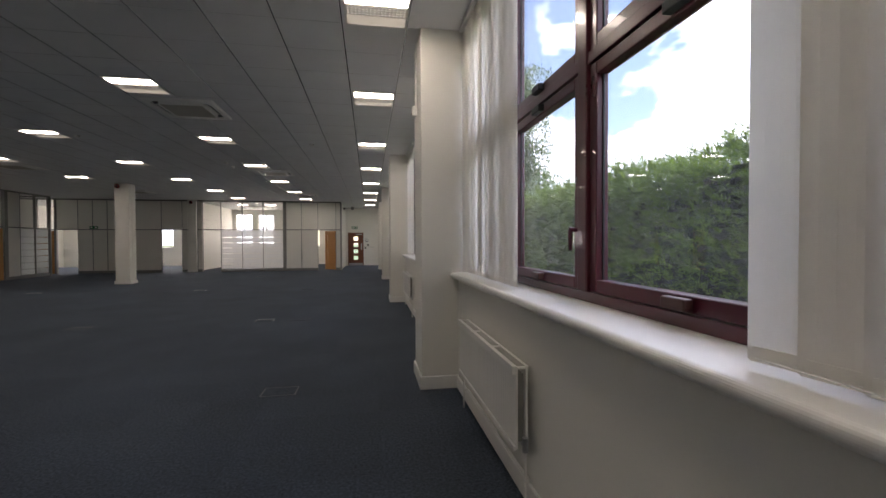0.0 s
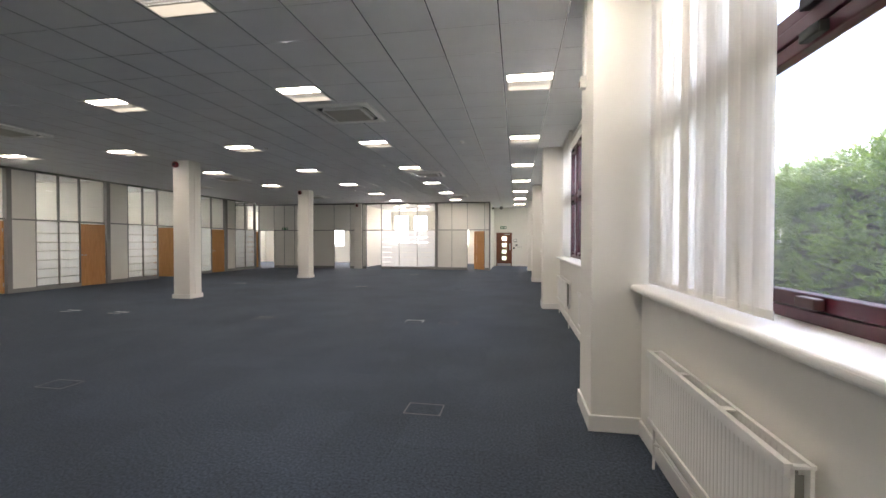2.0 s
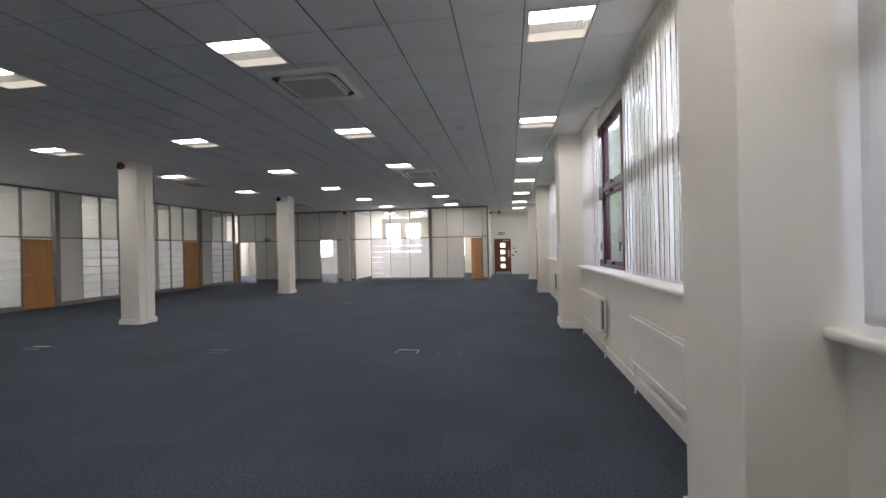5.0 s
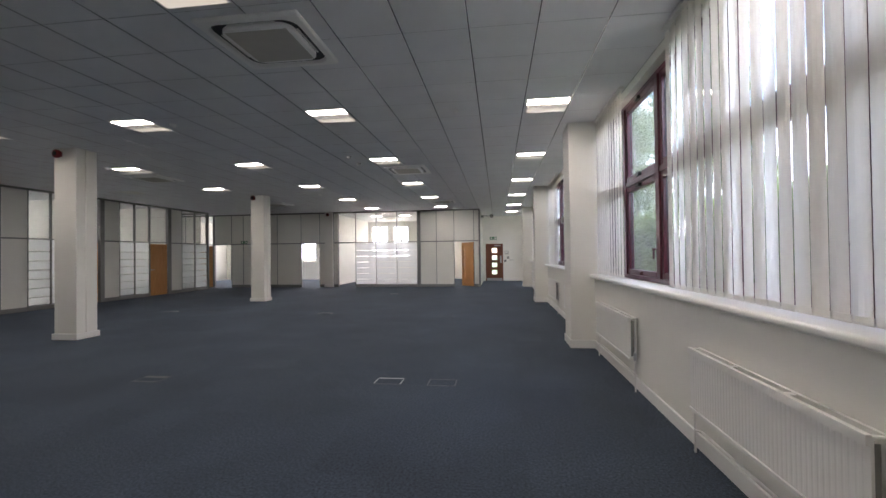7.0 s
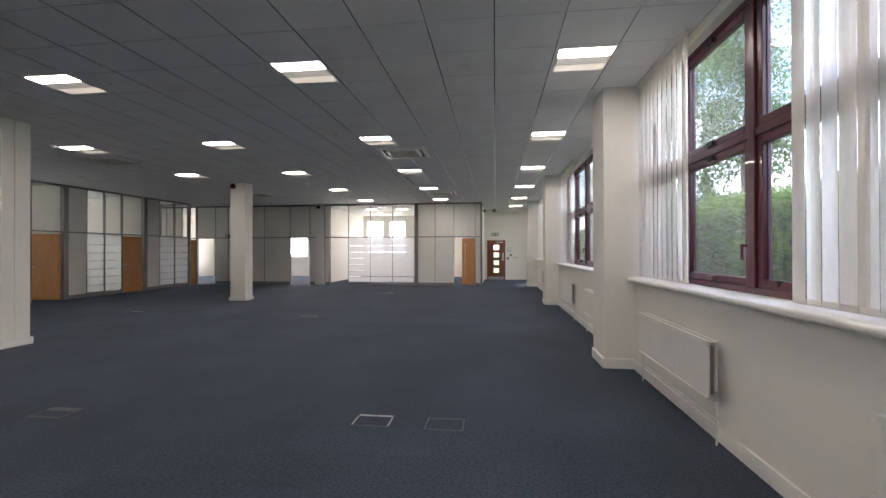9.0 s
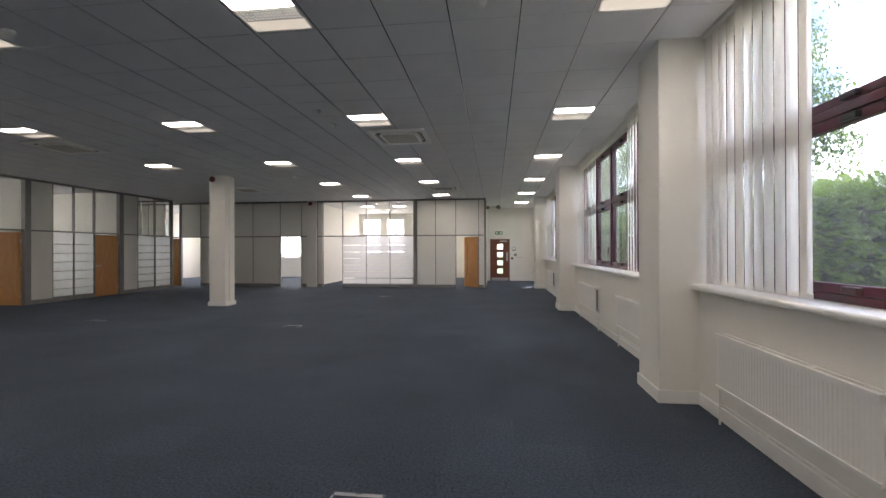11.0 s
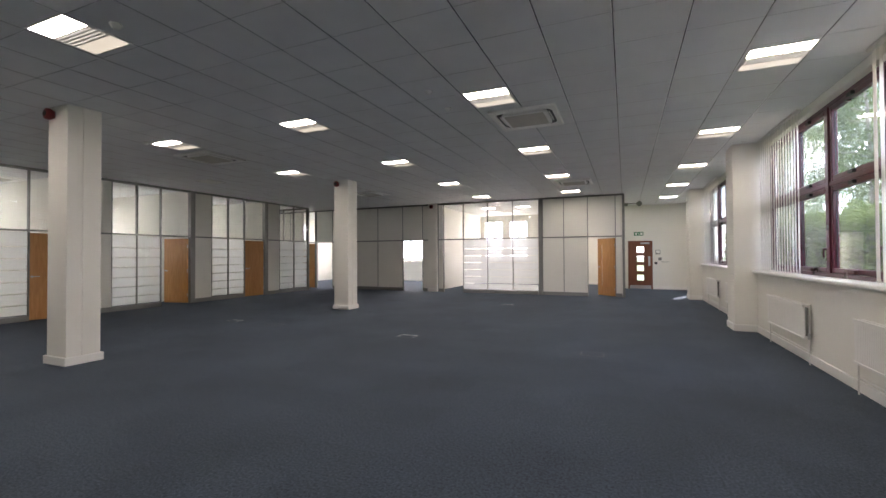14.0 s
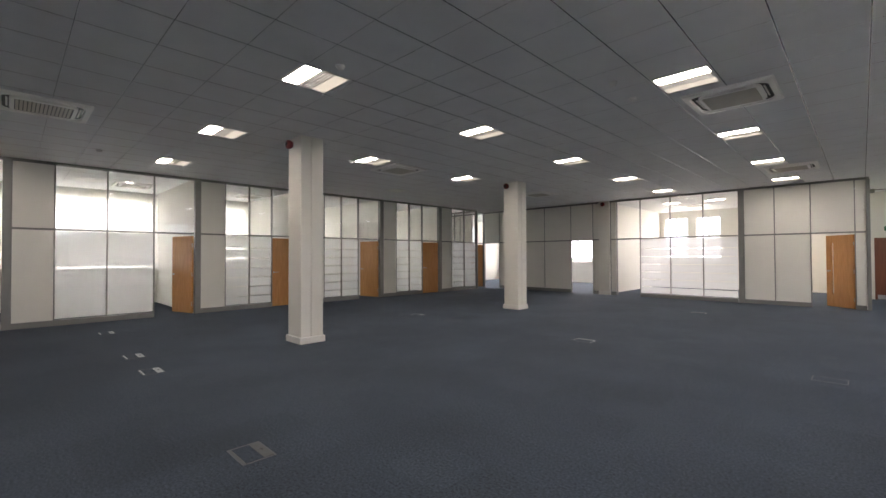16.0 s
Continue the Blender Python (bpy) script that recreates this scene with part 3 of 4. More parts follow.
# exit door with four square lights
def exit_door():
    d = thing("exit_door", "red-brown veneered exit door with four square lights", "door", pose(DOOR_X0, LOBBY_Y, 0), kind="structure")
    w, h = DOOR_X1 - DOOR_X0, DOOR_H
    bm = bmesh.new()
    x0, x1 = 0.05, w - 0.05
    cx0, cx1 = 0.335, 0.60
    box(bm, x0, cx0, 0.03, 0.075, 0.01, h - 0.05)
    box(bm, cx1, x1, 0.03, 0.075, 0.01, h - 0.05)
    zs = [0.345, 0.735, 1.12, 1.51]
    edge = 0.01
    for z in zs:
        box(bm, cx0, cx1, 0.03, 0.075, edge, z)
        edge = z + 0.24
    box(bm, cx0, cx1, 0.03, 0.075, edge, h - 0.05)
    leaf = part("door_leaf", bm, M_DARKWOOD, d)
    for z in zs:
        part("pane", boxes((cx0, cx1, 0.048, 0.056, z, z + 0.24)), M_GLASS, leaf)
        bead = boxes((cx0 - 0.02, cx0, 0.022, 0.03, z - 0.02, z + 0.26), (cx1, cx1 + 0.02, 0.022, 0.03, z - 0.02, z + 0.26),
                     (cx0, cx1, 0.022, 0.03, z - 0.02, z), (cx0, cx1, 0.022, 0.03, z + 0.24, z + 0.26))
        part("glazing_bead", bead, M_DARKWOOD, leaf)
    part("kick_plate", boxes((x0 + 0.01, x1 - 0.01, 0.024, 0.03, 0.012, 0.15), bevel=0.001), M_STEEL, leaf, "brushed steel kick plate")
    part("push_plate", boxes((x1 - 0.11, x1 - 0.03, 0.024, 0.03, 0.95, 1.35), bevel=0.001), M_STEEL, leaf)
    part("door_closer", boxes((x1 - 0.4, x1 - 0.06, -0.02, 0.03, h - 0.13, h - 0.07), bevel=0.008), M_STEEL, leaf)
    part("door_frame", boxes((0.0, 0.05, -0.02, 0.12, 0, h), (w - 0.05, w, -0.02, 0.12, 0, h), (0.05, w - 0.05, -0.02, 0.12, h - 0.05, h)), M_DARKWOOD, d)


exit_door()


# ---- window wall: sills, windows, blinds, radiators ----
def sill(a, b):
    bm = boxes((0.70, 1.0, a - 0.0, b + 0.0, SILL_Z - 0.050, SILL_Z))
    edges = [e for e in bm.edges if all(v.co.x < 0.71 for v in e.verts) and abs(e.verts[0].co.y - e.verts[1].co.y) > 0.1]
    bmesh.ops.bevel(bm, geom=edges, offset=0.022, segments=5, affect='EDGES', profile=0.5)
    return setting("window_sill", bm, M_WHITE, "white painted bullnose window sill", "window sill")


def window(a, b, mullions):
    """A run of burgundy timber windows, two lights high, from a to b along the wall."""
    root = thing("window", "burgundy stained timber window with two rows of casements", "window", group="burgundy windows", kind="structure")
    x0, x1 = GLASS_X - 0.04, GLASS_X + 0.05
    z0, z1, zm = SILL_Z, HEAD_Z, 2.33
    part("window_frame", boxes((x0, x1, a, b, z0, z0 + 0.05), (x0, x1, a, b, z1 - 0.05, z1),
                               (x0, x1, a, a + 0.05, z0 + 0.05, z1 - 0.05), (x0, x1, b - 0.05, b, z0 + 0.05, z1 - 0.05), bevel=0.004), M_BURG, root)
    ys = [a + 0.05] + mullions + [b - 0.05]
    for y in mullions:
        part("mullion", boxes((x0 - 0.012, x1, y - 0.045, y + 0.045, z0 + 0.05, z1 - 0.05), bevel=0.006), M_BURG, root)
    for ya, yb in zip(ys, ys[1:]):
        ya2 = ya + (0.045 if ya != ys[0] else 0)
        yb2 = yb - (0.045 if yb != ys[-1] else 0)
        part("transom", boxes((x0 - 0.006, x1, ya2, yb2, zm - 0.03, zm + 0.03), bevel=0.005), M_BURG, root)
        for lo, hi in ((z0 + 0.05, zm - 0.03), (zm + 0.03, z1 - 0.05)):
            s = 0.062
            g = 0.004
            ya3, yb3, lo3, hi3 = ya2 + g, yb2 - g, lo + g, hi - g
            sash = part("sash", boxes((x0 + 0.006, x1 - 0.02, ya3, ya3 + s, lo3, hi3), (x0 + 0.006, x1 - 0.02, yb3 - s, yb3, lo3, hi3),
                                      (x0 + 0.006, x1 - 0.02, ya3 + s, yb3 - s, lo3, lo3 + s), (x0 + 0.006, x1 - 0.02, ya3 + s, yb3 - s, hi3 - s, hi3), bevel=0.006), M_BURG, root)
            pane = part("pane", boxes((GLASS_X - 0.004, GLASS_X + 0.008, ya3 + s, yb3 - s, lo3 + s, hi3 - s)), M_WINGLASS, sash)
            pane.visible_shadow = False
            part("spacer_bar", boxes((GLASS_X - 0.002, GLASS_X + 0.006, ya3 + s, ya3 + s + 0.008, lo3 + s, hi3 - s), (GLASS_X - 0.002, GLASS_X + 0.006, yb3 - s - 0.008, yb3 - s, lo3 + s, hi3 - s)), M_BLACK, sash)
            # sliding vent box on the rail, and a stay
            zc = lo3 + s * 0.5 if lo < 2 else lo3 + s * 0.45
            yc = (ya3 + yb3) / 2
            part("vent_catch", boxes((x0 - 0.035, x0 + 0.004, yc - 0.06, yc + 0.06, zc - 0.022, zc + 0.022), bevel=0.006), M_CATCH if lo < 2 else M_BLACK, sash, "brown vent catch on the bottom rail" if lo < 2 else "black vent catch on the bottom rail")
            if lo > 2:
                part("vent_catch", boxes((x0 - 0.035, x0 + 0.004, yc - 0.06, yc + 0.06, hi3 - 0.055, hi3 - 0.012), bevel=0.006), M_BLACK, sash, "black vent catch on the top rail")
            if lo < 2:
                part("vent_catch", boxes((x0 - 0.035, x0 + 0.004, yc - 0.06, yc + 0.06, hi3 - 0.055, hi3 - 0.012), bevel=0.006), M_BLACK, sash, "black vent catch on the top rail")
                bm = bmesh.new()
                cylinder(bm, 0.011, (x0 - 0.03, ya3 + 0.035, lo3 + 0.20), (x0 - 0.03, ya3 + 0.035, lo3 + 0.32), 8)
                cylinder(bm, 0.014, (x0 + 0.004, ya3 + 0.035, lo3 + 0.31), (x0 - 0.035, ya3 + 0.035, lo3 + 0.31), 8)
                part("casement_handle", bm, M_BURG, sash)
    return root


def blind(a, b, turn, name_label, half=0.0635):
    """Vertical slats from a to b, each turned about its own axis; flat at 90 degrees."""
    root = thing("vertical_blind", name_label, "blind", group="window blinds")
    n = max(1, round((b - a) / 0.118))
    pitch = (b - a) / n
    sm = bmesh.new()
    zs = [1.152, 1.7, 2.3, 2.9, 3.438]
    rows = []
    for z in zs:
        row = []
        for k in range(5):
            u = -half + 2 * half * k / 4
            row.append(sm.verts.new((0.009 * (1 - (u / half) ** 2), u, z)))
        rows.append(row)
    for r, q in zip(rows, rows[1:]):
        for k in range(4):
            sm.faces.new((r[k], r[k + 1], q[k + 1], q[k]))
    me = bpy.data.meshes.new("slat")
    bmesh.ops.solidify(sm, geom=sm.faces[:], thickness=0.0012)
    # weight pocket at the foot
    box(sm, 0.0025, 0.0065, -half + 0.003, half - 0.003, 1.148, 1.185)
    sm.to_mesh(me)
    sm.free()
    me.materials.append(M_BLIND)
    for i in range(n):
        ob = new("slat", me)
        ob.parent = root
        ob.matrix_basis = pose(BLIND_X, a + pitch * (i + 0.5), 0, 0, 0, turn + random.uniform(-1.3, 1.3))
    bm = boxes((BLIND_X - 0.03, BLIND_X + 0.03, a - 0.01, b + 0.01, 3.442, 3.474), bevel=0.004)
    part("head_track", bm, M_WHITE, root)
    bm = bmesh.new()
    for x in (BLIND_X - 0.01, BLIND_X + 0.01):
        cylinder(bm, 0.0025, (x, a + 0.02, 1.158), (x, b - 0.02, 1.158), 5)
    part("bottom_chain", bm, M_WHITE, root)
    return root


MULL = {0: [-0.10, 1.02, 2.38, 3.50], 1: [5.95, 7.09, 8.46, 9.62], 2: [11.95, 13.02, 14.37, 15.50], 3: [18.0, 19.05, 20.40, 21.50]}
SLATS = {0: [(-0.92, 1.25, 7), (2.90, 4.42, 4)], 1: [(5.10, 7.77, -5), (9.12, 10.47, -4)],
         2: [(11.16, 12.86, -11), (14.78, 16.70, -10)], 3: [(17.42, 18.6, -11), (20.5, 22.68, -9)]}
for i, (a, b) in enumerate(BAYS):
    sill(a, b)
    window(a + 0.02, b - 0.02, MULL[i])
    for ya, yb, turn in SLATS[i]:
        blind(ya, yb, turn, "cream fabric vertical blind with chained slats")


def radiator(y0, y1, z0=0.33, z1=0.76):
    """Pressed steel double panel with top grille, side caps, valves and pipes to the floor."""
    root = thing("radiator", "white pressed steel panel radiator under the window", "radiator", pose(WALL_X, 0, 0), group="window wall radiators")
    # corrugated front: vertical flutes
    for name, x in (("front_panel", -0.10), ("rear_panel", -0.045)):
        bm = boxes((x, x + 0.012, y0, y1, z0, z1))
        n = int((y1 - y0 - 0.06) / 0.033)
        prof = [(y0, 0.0)]
        for i in range(n):
            c = y0 + 0.03 + (i + 0.5) * (y1 - y0 - 0.06) / n
            prof += [(c - 0.013, 0.0), (c - 0.008, 0.0018), (c + 0.008, 0.0018), (c + 0.013, 0.0)]
        prof.append((y1, 0.0))
        rows = [[bm.verts.new((x - 0.001 - d * (0 if z in (z0, z1) else 1), y, z)) for y, d in prof] for z in (z0, z0 + 0.025, z1 - 0.025, z1)]
        for r, q in zip(rows, rows[1:]):
            for k in range(len(prof) - 1):
                bm.faces.new((r[k], r[k + 1], q[k + 1], q[k]))
        bmesh.ops.recalc_face_normals(bm, faces=bm.faces[:])
        part(name, bm, M_WHITE, root)
    top = bmesh.new()
    box(top, -0.118, -0.094, y0, y1, z1 - 0.030, z1 + 0.012)
    box(top, -0.112, -0.100, y0, y1, z0 - 0.006, z0 + 0.016)
    box(top, -0.045, -0.028, y0, y1, z1 - 0.002, z1 + 0.010)
    n = 3
    for i in range(n + 1):
        y = y0 + (y1 - y0) * i / n
        box(top, -0.092, -0.045, max(y0, y - 0.02), min(y1, y + 0.02), z1 - 0.002, z1 + 0.006)
    part("top_grille", top, M_WHITE, root)
    # Fins coloured grey so the gap between the panels carries its shade.
    fins = part("convector", boxes(*[(-0.085, -0.05, y0 + 0.02 + 0.028 * i, y0 + 0.024 + 0.028 * i, z0 + 0.03, z1 - 0.03) for i in range(int((y1 - y0 - 0.04) / 0.028))]), M_GRILLE, root)
    fins["kind"] = "stuff"
    for y, s in ((y0, -1), (y1, 1)):
        bm = bmesh.new()
        cylinder(bm, 0.008, (-0.06, y + s * 0.035, 0.0), (-0.06, y + s * 0.035, z0 + 0.03), 10)
        part("pipe", bm, M_WHITE, root)
        bm = bmesh.new()
        cylinder(bm, 0.016, (-0.06, y + s * 0.035, z0 + 0.0), (-0.06, y + s * 0.035, z0 + 0.075), 12)
        cylinder(bm, 0.012, (-0.06, y + s * 0.035, z0 + 0.03), (-0.06, y, z0 + 0.03), 10)
        part("valve", bm, M_STEEL if s < 0 else M_WHITE, root)
    bm = bmesh.new()
    cylinder(bm, 0.009, (-0.03, y0, 0.16), (-0.03, y1, 0.16), 8)
    cylinder(bm, 0.009, (-0.03, y0 + 0.0, 0.16), (-0.06, y0 - 0.03, 0.16), 8)
    cylinder(bm, 0.009, (-0.03, y1 - 0.0, 0.16), (-0.06, y1 + 0.03, 0.16), 8)
    part("feed_pipe", bm, M_WHITE, root)
    for y in (y0 + 0.25, y1 - 0.25):
        part("wall_bracket", boxes((-0.04, 0.0, y - 0.015, y + 0.015, z0 + 0.05, z1 - 0.05)), M_WHITE, root)
    return root


for a, b in ((2.52, 3.92), (5.53, 7.04), (8.47, 10.0), (11.45, 12.93), (14.25, 15.78), (17.6, 18.95), (19.95, 21.4)):
    radiator(a, b)


# ---- columns ----
def column(x, y):
    c = thing("column", "cream boxed column with white skirting", "column", pose(x, y, 0), group="free-standing columns", kind="structure")
    part("casing", boxes((0, 0.455, 0, 0.175, 0, CEIL), (0, 0.46, 0.181, 0.40, 0, CEIL), (0.01, 0.445, 0.17, 0.19, 0, CEIL), bevel=0.004), M_WALL, c)
    part("baseboard", boxes((-0.03, 0.49, -0.03, 0.43, 0, 0.11), bevel=0.008), M_WHITE, c)
    return c


for y in (10.54, 16.78):
    column(-8.70, y)


def sounder(x, y, z):
    s = thing("fire_sounder", "round dark red fire alarm sounder on the column", "alarm", pose(x, y, z), group="alarm sounders")
    bm = bmesh.new()
    lathe(bm, [(0.05, 0.0), (0.065, -0.02), (0.078, -0.05), (0.074, -0.085), (0.045, -0.10)], (0, 0, 0), 20, 'Y')
    horn = part("horn", bm, M_RED, s, smooth=True)
    bm = bmesh.new()
    lathe(bm, [(0.042, -0.098), (0.036, -0.106), (0.015, -0.110)], (0, 0, 0), 14, 'Y')
    part("grille", bm, M_BLACK, horn, "black sounder grille")
    part("back_plate", boxes((-0.05, 0.05, -0.012, 0.0, -0.05, 0.05), bevel=0.004), M_RED, s)


for y in (10.54, 16.78):
    sounder(-8.58, y, 3.37)
sounder(-8.50, FAR_Y - 0.12, 3.36)


# ---- ceiling fittings ----
def luminaire(x, y):
    """Recessed 0.6 m fitting: sloped enamel reflectors whose glow stands in for tube light, a perforated basket over
    the tube.
    """
    r = thing("ceiling_light", "recessed square fluorescent light with perforated centre basket", "ceiling light", pose(x, y, CEIL), group="recessed lights")
    h = 0.285
    part("trim", boxes((-h, h, -h, -h + 0.018, -0.006, 0.003), (-h, h, h - 0.018, h, -0.006, 0.003), (-h, -h + 0.018, -h + 0.018, h - 0.018, -0.006, 0.003), (h - 0.018, h, -h + 0.018, h - 0.018, -0.006, 0.003)), M_CASS, r)
    # Reflectors emit: tube light is in their glow, strongest on the -y side.
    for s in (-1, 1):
        part("reflector", boxes((-h + 0.018, h - 0.018, *sorted((s * 0.085, s * (h - 0.018))), -0.006, -0.003)), M_GLOW_BRIGHT if s < 0 else M_GLOW_SOFT, r,
             "warm white reflector, bright tube light as its own glow" if s < 0 else "cream reflector, soft tube light as its own glow")
    bm = bmesh.new()
    n = 16
    for i in range(n + 1):
        xx = -h + 0.02 + (2 * h - 0.04) * i / n
        box(bm, xx - 0.008, xx + 0.008, -0.085, 0.085, -0.012, -0.008)
    for yy in (-0.08, -0.04, 0.0, 0.04, 0.08):
        box(bm, -h + 0.018, h - 0.018, yy - 0.009, yy + 0.009, -0.0125, -0.0075)
    part("basket", bm, M_REFL, r, "perforated white metal basket")
    part("tube_cover", boxes((-h + 0.018, h - 0.018, -0.084, 0.084, -0.006, -0.003)), M_TUBE, r)
    return r


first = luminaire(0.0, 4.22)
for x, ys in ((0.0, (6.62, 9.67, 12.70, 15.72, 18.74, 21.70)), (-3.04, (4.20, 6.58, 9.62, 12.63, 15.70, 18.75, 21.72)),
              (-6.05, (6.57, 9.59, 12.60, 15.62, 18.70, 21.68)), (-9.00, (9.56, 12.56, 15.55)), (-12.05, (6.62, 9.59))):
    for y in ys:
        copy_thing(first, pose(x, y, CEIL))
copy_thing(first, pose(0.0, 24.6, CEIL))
# Added out of view: first two brighten the window wall, last three the slot-door room.
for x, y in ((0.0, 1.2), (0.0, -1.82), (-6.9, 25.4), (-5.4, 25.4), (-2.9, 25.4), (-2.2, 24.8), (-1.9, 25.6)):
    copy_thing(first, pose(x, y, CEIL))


def unlit(x, y):
    r = thing("ceiling_grille", "grey-white square ceiling fitting, not lit", "ceiling fitting", pose(x, y, CEIL), group="unlit fittings")
    h = 0.285
    part("trim", boxes((-h, h, -h, -h + 0.02, -0.007, 0.003), (-h, h, h - 0.02, h, -0.007, 0.003), (-h, -h + 0.02, -h + 0.02, h - 0.02, -0.007, 0.003), (h - 0.02, h, -h + 0.02, h - 0.02, -0.007, 0.003)), M_CASS, r)
    for i in range(9):
        y0 = -h + 0.03 + i * 0.058
        part("slat", boxes((-h + 0.02, h - 0.02, y0, y0 + 0.035, -0.005, -0.002)), M_REFL, r)


for x, y in ((-11.85, 15.5), (-16.0, 8.6), (-16.0, 12.0), (-16.0, 15.0), (-16.0, 18.0), (-16.0, 20.6)):
    unlit(x, y)


def cassette(x, y, plain=False):
    """Ceiling air-conditioning cassette: rounded bezel with a dark air slot round a grille."""
    c = thing("air_conditioner", "off-white ceiling air-conditioning cassette with dark air slot", "air conditioner", pose(x, y, CEIL), group="ceiling cassettes")

    def ring(bm, half, r, z, n=6):
        vs = []
        for cx, cy, a0 in ((half - r, half - r, 0), (-half + r, half - r, 90), (-half + r, -half + r, 180), (half - r, -half + r, 270)):
            for k in range(n + 1):
                a = radians(a0 + 90 * k / n)
                vs.append(bm.verts.new((cx + r * math.cos(a), cy + r * math.sin(a), z)))
        return vs

    def skin(bm, rings, cap=False):
        for a, b in zip(rings, rings[1:]):
            for i in range(len(a)):
                bm.faces.new((a[i], a[(i + 1) % len(a)], b[(i + 1) % len(b)], b[i]))
        if cap:
            bm.faces.new(rings[-1])
    bm = bmesh.new()
    skin(bm, [ring(bm, 0.475, 0.02, 0.0), ring(bm, 0.475, 0.02, -0.018), ring(bm, 0.462, 0.03, -0.032), ring(bm, 0.408, 0.13, -0.036), ring(bm, 0.398, 0.14, 0.0)])
    part("bezel", bm, M_BEZEL, c, smooth=False)
    bm = bmesh.new()
    skin(bm, [ring(bm, 0.404, 0.14, -0.006), ring(bm, 0.32, 0.12, -0.004)], False)
    part("air_slot", bm, M_BLACK, c, "dark air outlet slot")
    bm = bmesh.new()
    skin(bm, [ring(bm, 0.332, 0.12, 0.0), ring(bm, 0.332, 0.12, -0.030), ring(bm, 0.325, 0.11, -0.039), ring(bm, 0.285, 0.03, -0.042)])
    inner = part("inner_bezel", bm, M_BEZEL, c)
    if plain:
        part("intake_panel", boxes((-0.286, 0.286, -0.286, 0.286, -0.045, -0.034), bevel=0.004), M_INTAKE, inner, "flat beige intake panel")
    else:
        part("grille_backing", boxes((-0.285, 0.285, -0.285, 0.285, -0.037, -0.031)), M_BLACK, c)
        bm = bmesh.new()
        for i in range(14):
            y0 = -0.276 + i * 0.0395
            box(bm, -0.283, 0.283, y0, y0 + 0.029, -0.044, -0.038)
        part("grille", bm, M_INTAKE, inner, "slatted intake grille")
    for sx, sy in ((1, 0), (-1, 0), (0, 1), (0, -1)):
        if sx:
            b = boxes((*sorted((sx * 0.346, sx * 0.366)), -0.22, 0.22, -0.020, -0.012), bevel=0.003)
        else:
            b = boxes((-0.22, 0.22, *sorted((sy * 0.346, sy * 0.366)), -0.020, -0.012), bevel=0.003)
        part("flap", b, M_CASS, c)
    return c


slatted = cassette(-2.77, 13.62)
for x, y in ((-2.75, 19.80), (-9.42, 7.46), (-16.2, 9.6), (-16.2, 12.8), (-6.4, 26.6)):
    copy_thing(slatted, pose(x, y, CEIL))
flat = cassette(-2.77, 7.49, plain=True)
for x, y in ((-9.3, 13.50), (-9.15, 19.30)):
    copy_thing(flat, pose(x, y, CEIL))


def detector(x, y, r=0.05):
    d = thing("smoke_detector", "small white ceiling detector", "detector", pose(x, y, CEIL), group="ceiling detectors")
    bm = bmesh.new()
    lathe(bm, [(r, 0.0), (r, -0.012), (r * 0.75, -0.022), (r * 0.7, -0.038), (r * 0.35, -0.045)], (0, 0, 0), 18)
    part("body", bm, M_WHITE, d, smooth=True)
    bm = bmesh.new()
    lathe(bm, [(r * 0.72, -0.024), (r * 0.72, -0.030)], (0, 0, 0), 18)
    part("slot", bm, M_GRILLE, d)


for x, y in ((-5.54, 9.60), (-3.67, 12.09), (-3.69, 12.76), (-11.86, 8.32), (-9.3, 12.2), (-6.5, 17.2), (-1.25, 9.68)):
    detector(x, y)


# ---- floor boxes ----
def floor_box(x, y, w=0.32, d=0.24, bright=True, far=False, dull=False):
    f = thing("floor_box", "dark-plated floor outlet box set in the carpet" if dull else "steel-edged floor outlet box set in the carpet" if bright else "carpet-filled floor outlet lid", "floor box", pose(x, y, 0), group="floor boxes")
    t = 0.010
    part("frame", boxes((0, w, 0, t, 0.0, 0.004), (0, w, d - t, d, 0.0, 0.004), (0, t, t, d - t, 0.0, 0.004), (w - t, w, t, d - t, 0.0, 0.004)), M_EDGE, f, "dark grey edge")
    lid = part("lid", boxes((t + 0.003, w - t - 0.003, t + 0.003, d - t - 0.003, 0.0, 0.003), bevel=0.001), M_CARPET, f)
    zinc = M_LIDDULL if dull else M_LIDPLATE
    if bright:
        p = 0.030 if far else 0.075
        part("lifting_plate", boxes((0.012, w - 0.012, d - p - 0.010, d - 0.010, 0.0035, 0.007), bevel=0.002), zinc, lid, "dull zinc lifting plate")
        part("finger_slot", boxes((w * 0.44, w * 0.56, d - p * 0.7, d - p * 0.45, 0.0072, 0.0078)), M_BLACK, lid)
        if far:
            for x0 in (0.001, w - 0.013):
                part("side_strip", boxes((x0, x0 + 0.012, 0.01, d - 0.044, 0.0042, 0.006), bevel=0.001), zinc, lid)
        else:
            part("hinge_strip", boxes((0.012, w - 0.012, 0.010, 0.028, 0.0035, 0.006), bevel=0.002), zinc, lid)
    return f


for x, y, bright in ((-2.12, 8.47, True), (-1.50, 8.46, False), (-1.09, 4.53, False), (-5.02, 8.30, True), (-4.86, 4.52, False), (-5.18, 13.93, True),
                     (-4.72, 19.18, True), (-2.06, 13.70, False), (-9.62, 14.12, True), (-8.40, 14.08, False), (-12.1, 8.35, True), (-9.4, 8.32, True), (-8.24, 8.31, True)):
    floor_box(x, y, bright=bright, far=bright and x > -3 or y > 13 and bright, dull=x == -5.02)

# ---- lobby fixtures ----
sign = thing("exit_sign", "green and white emergency exit sign", "sign", pose(-1.10, LOBBY_Y - 0.006, 2.21))
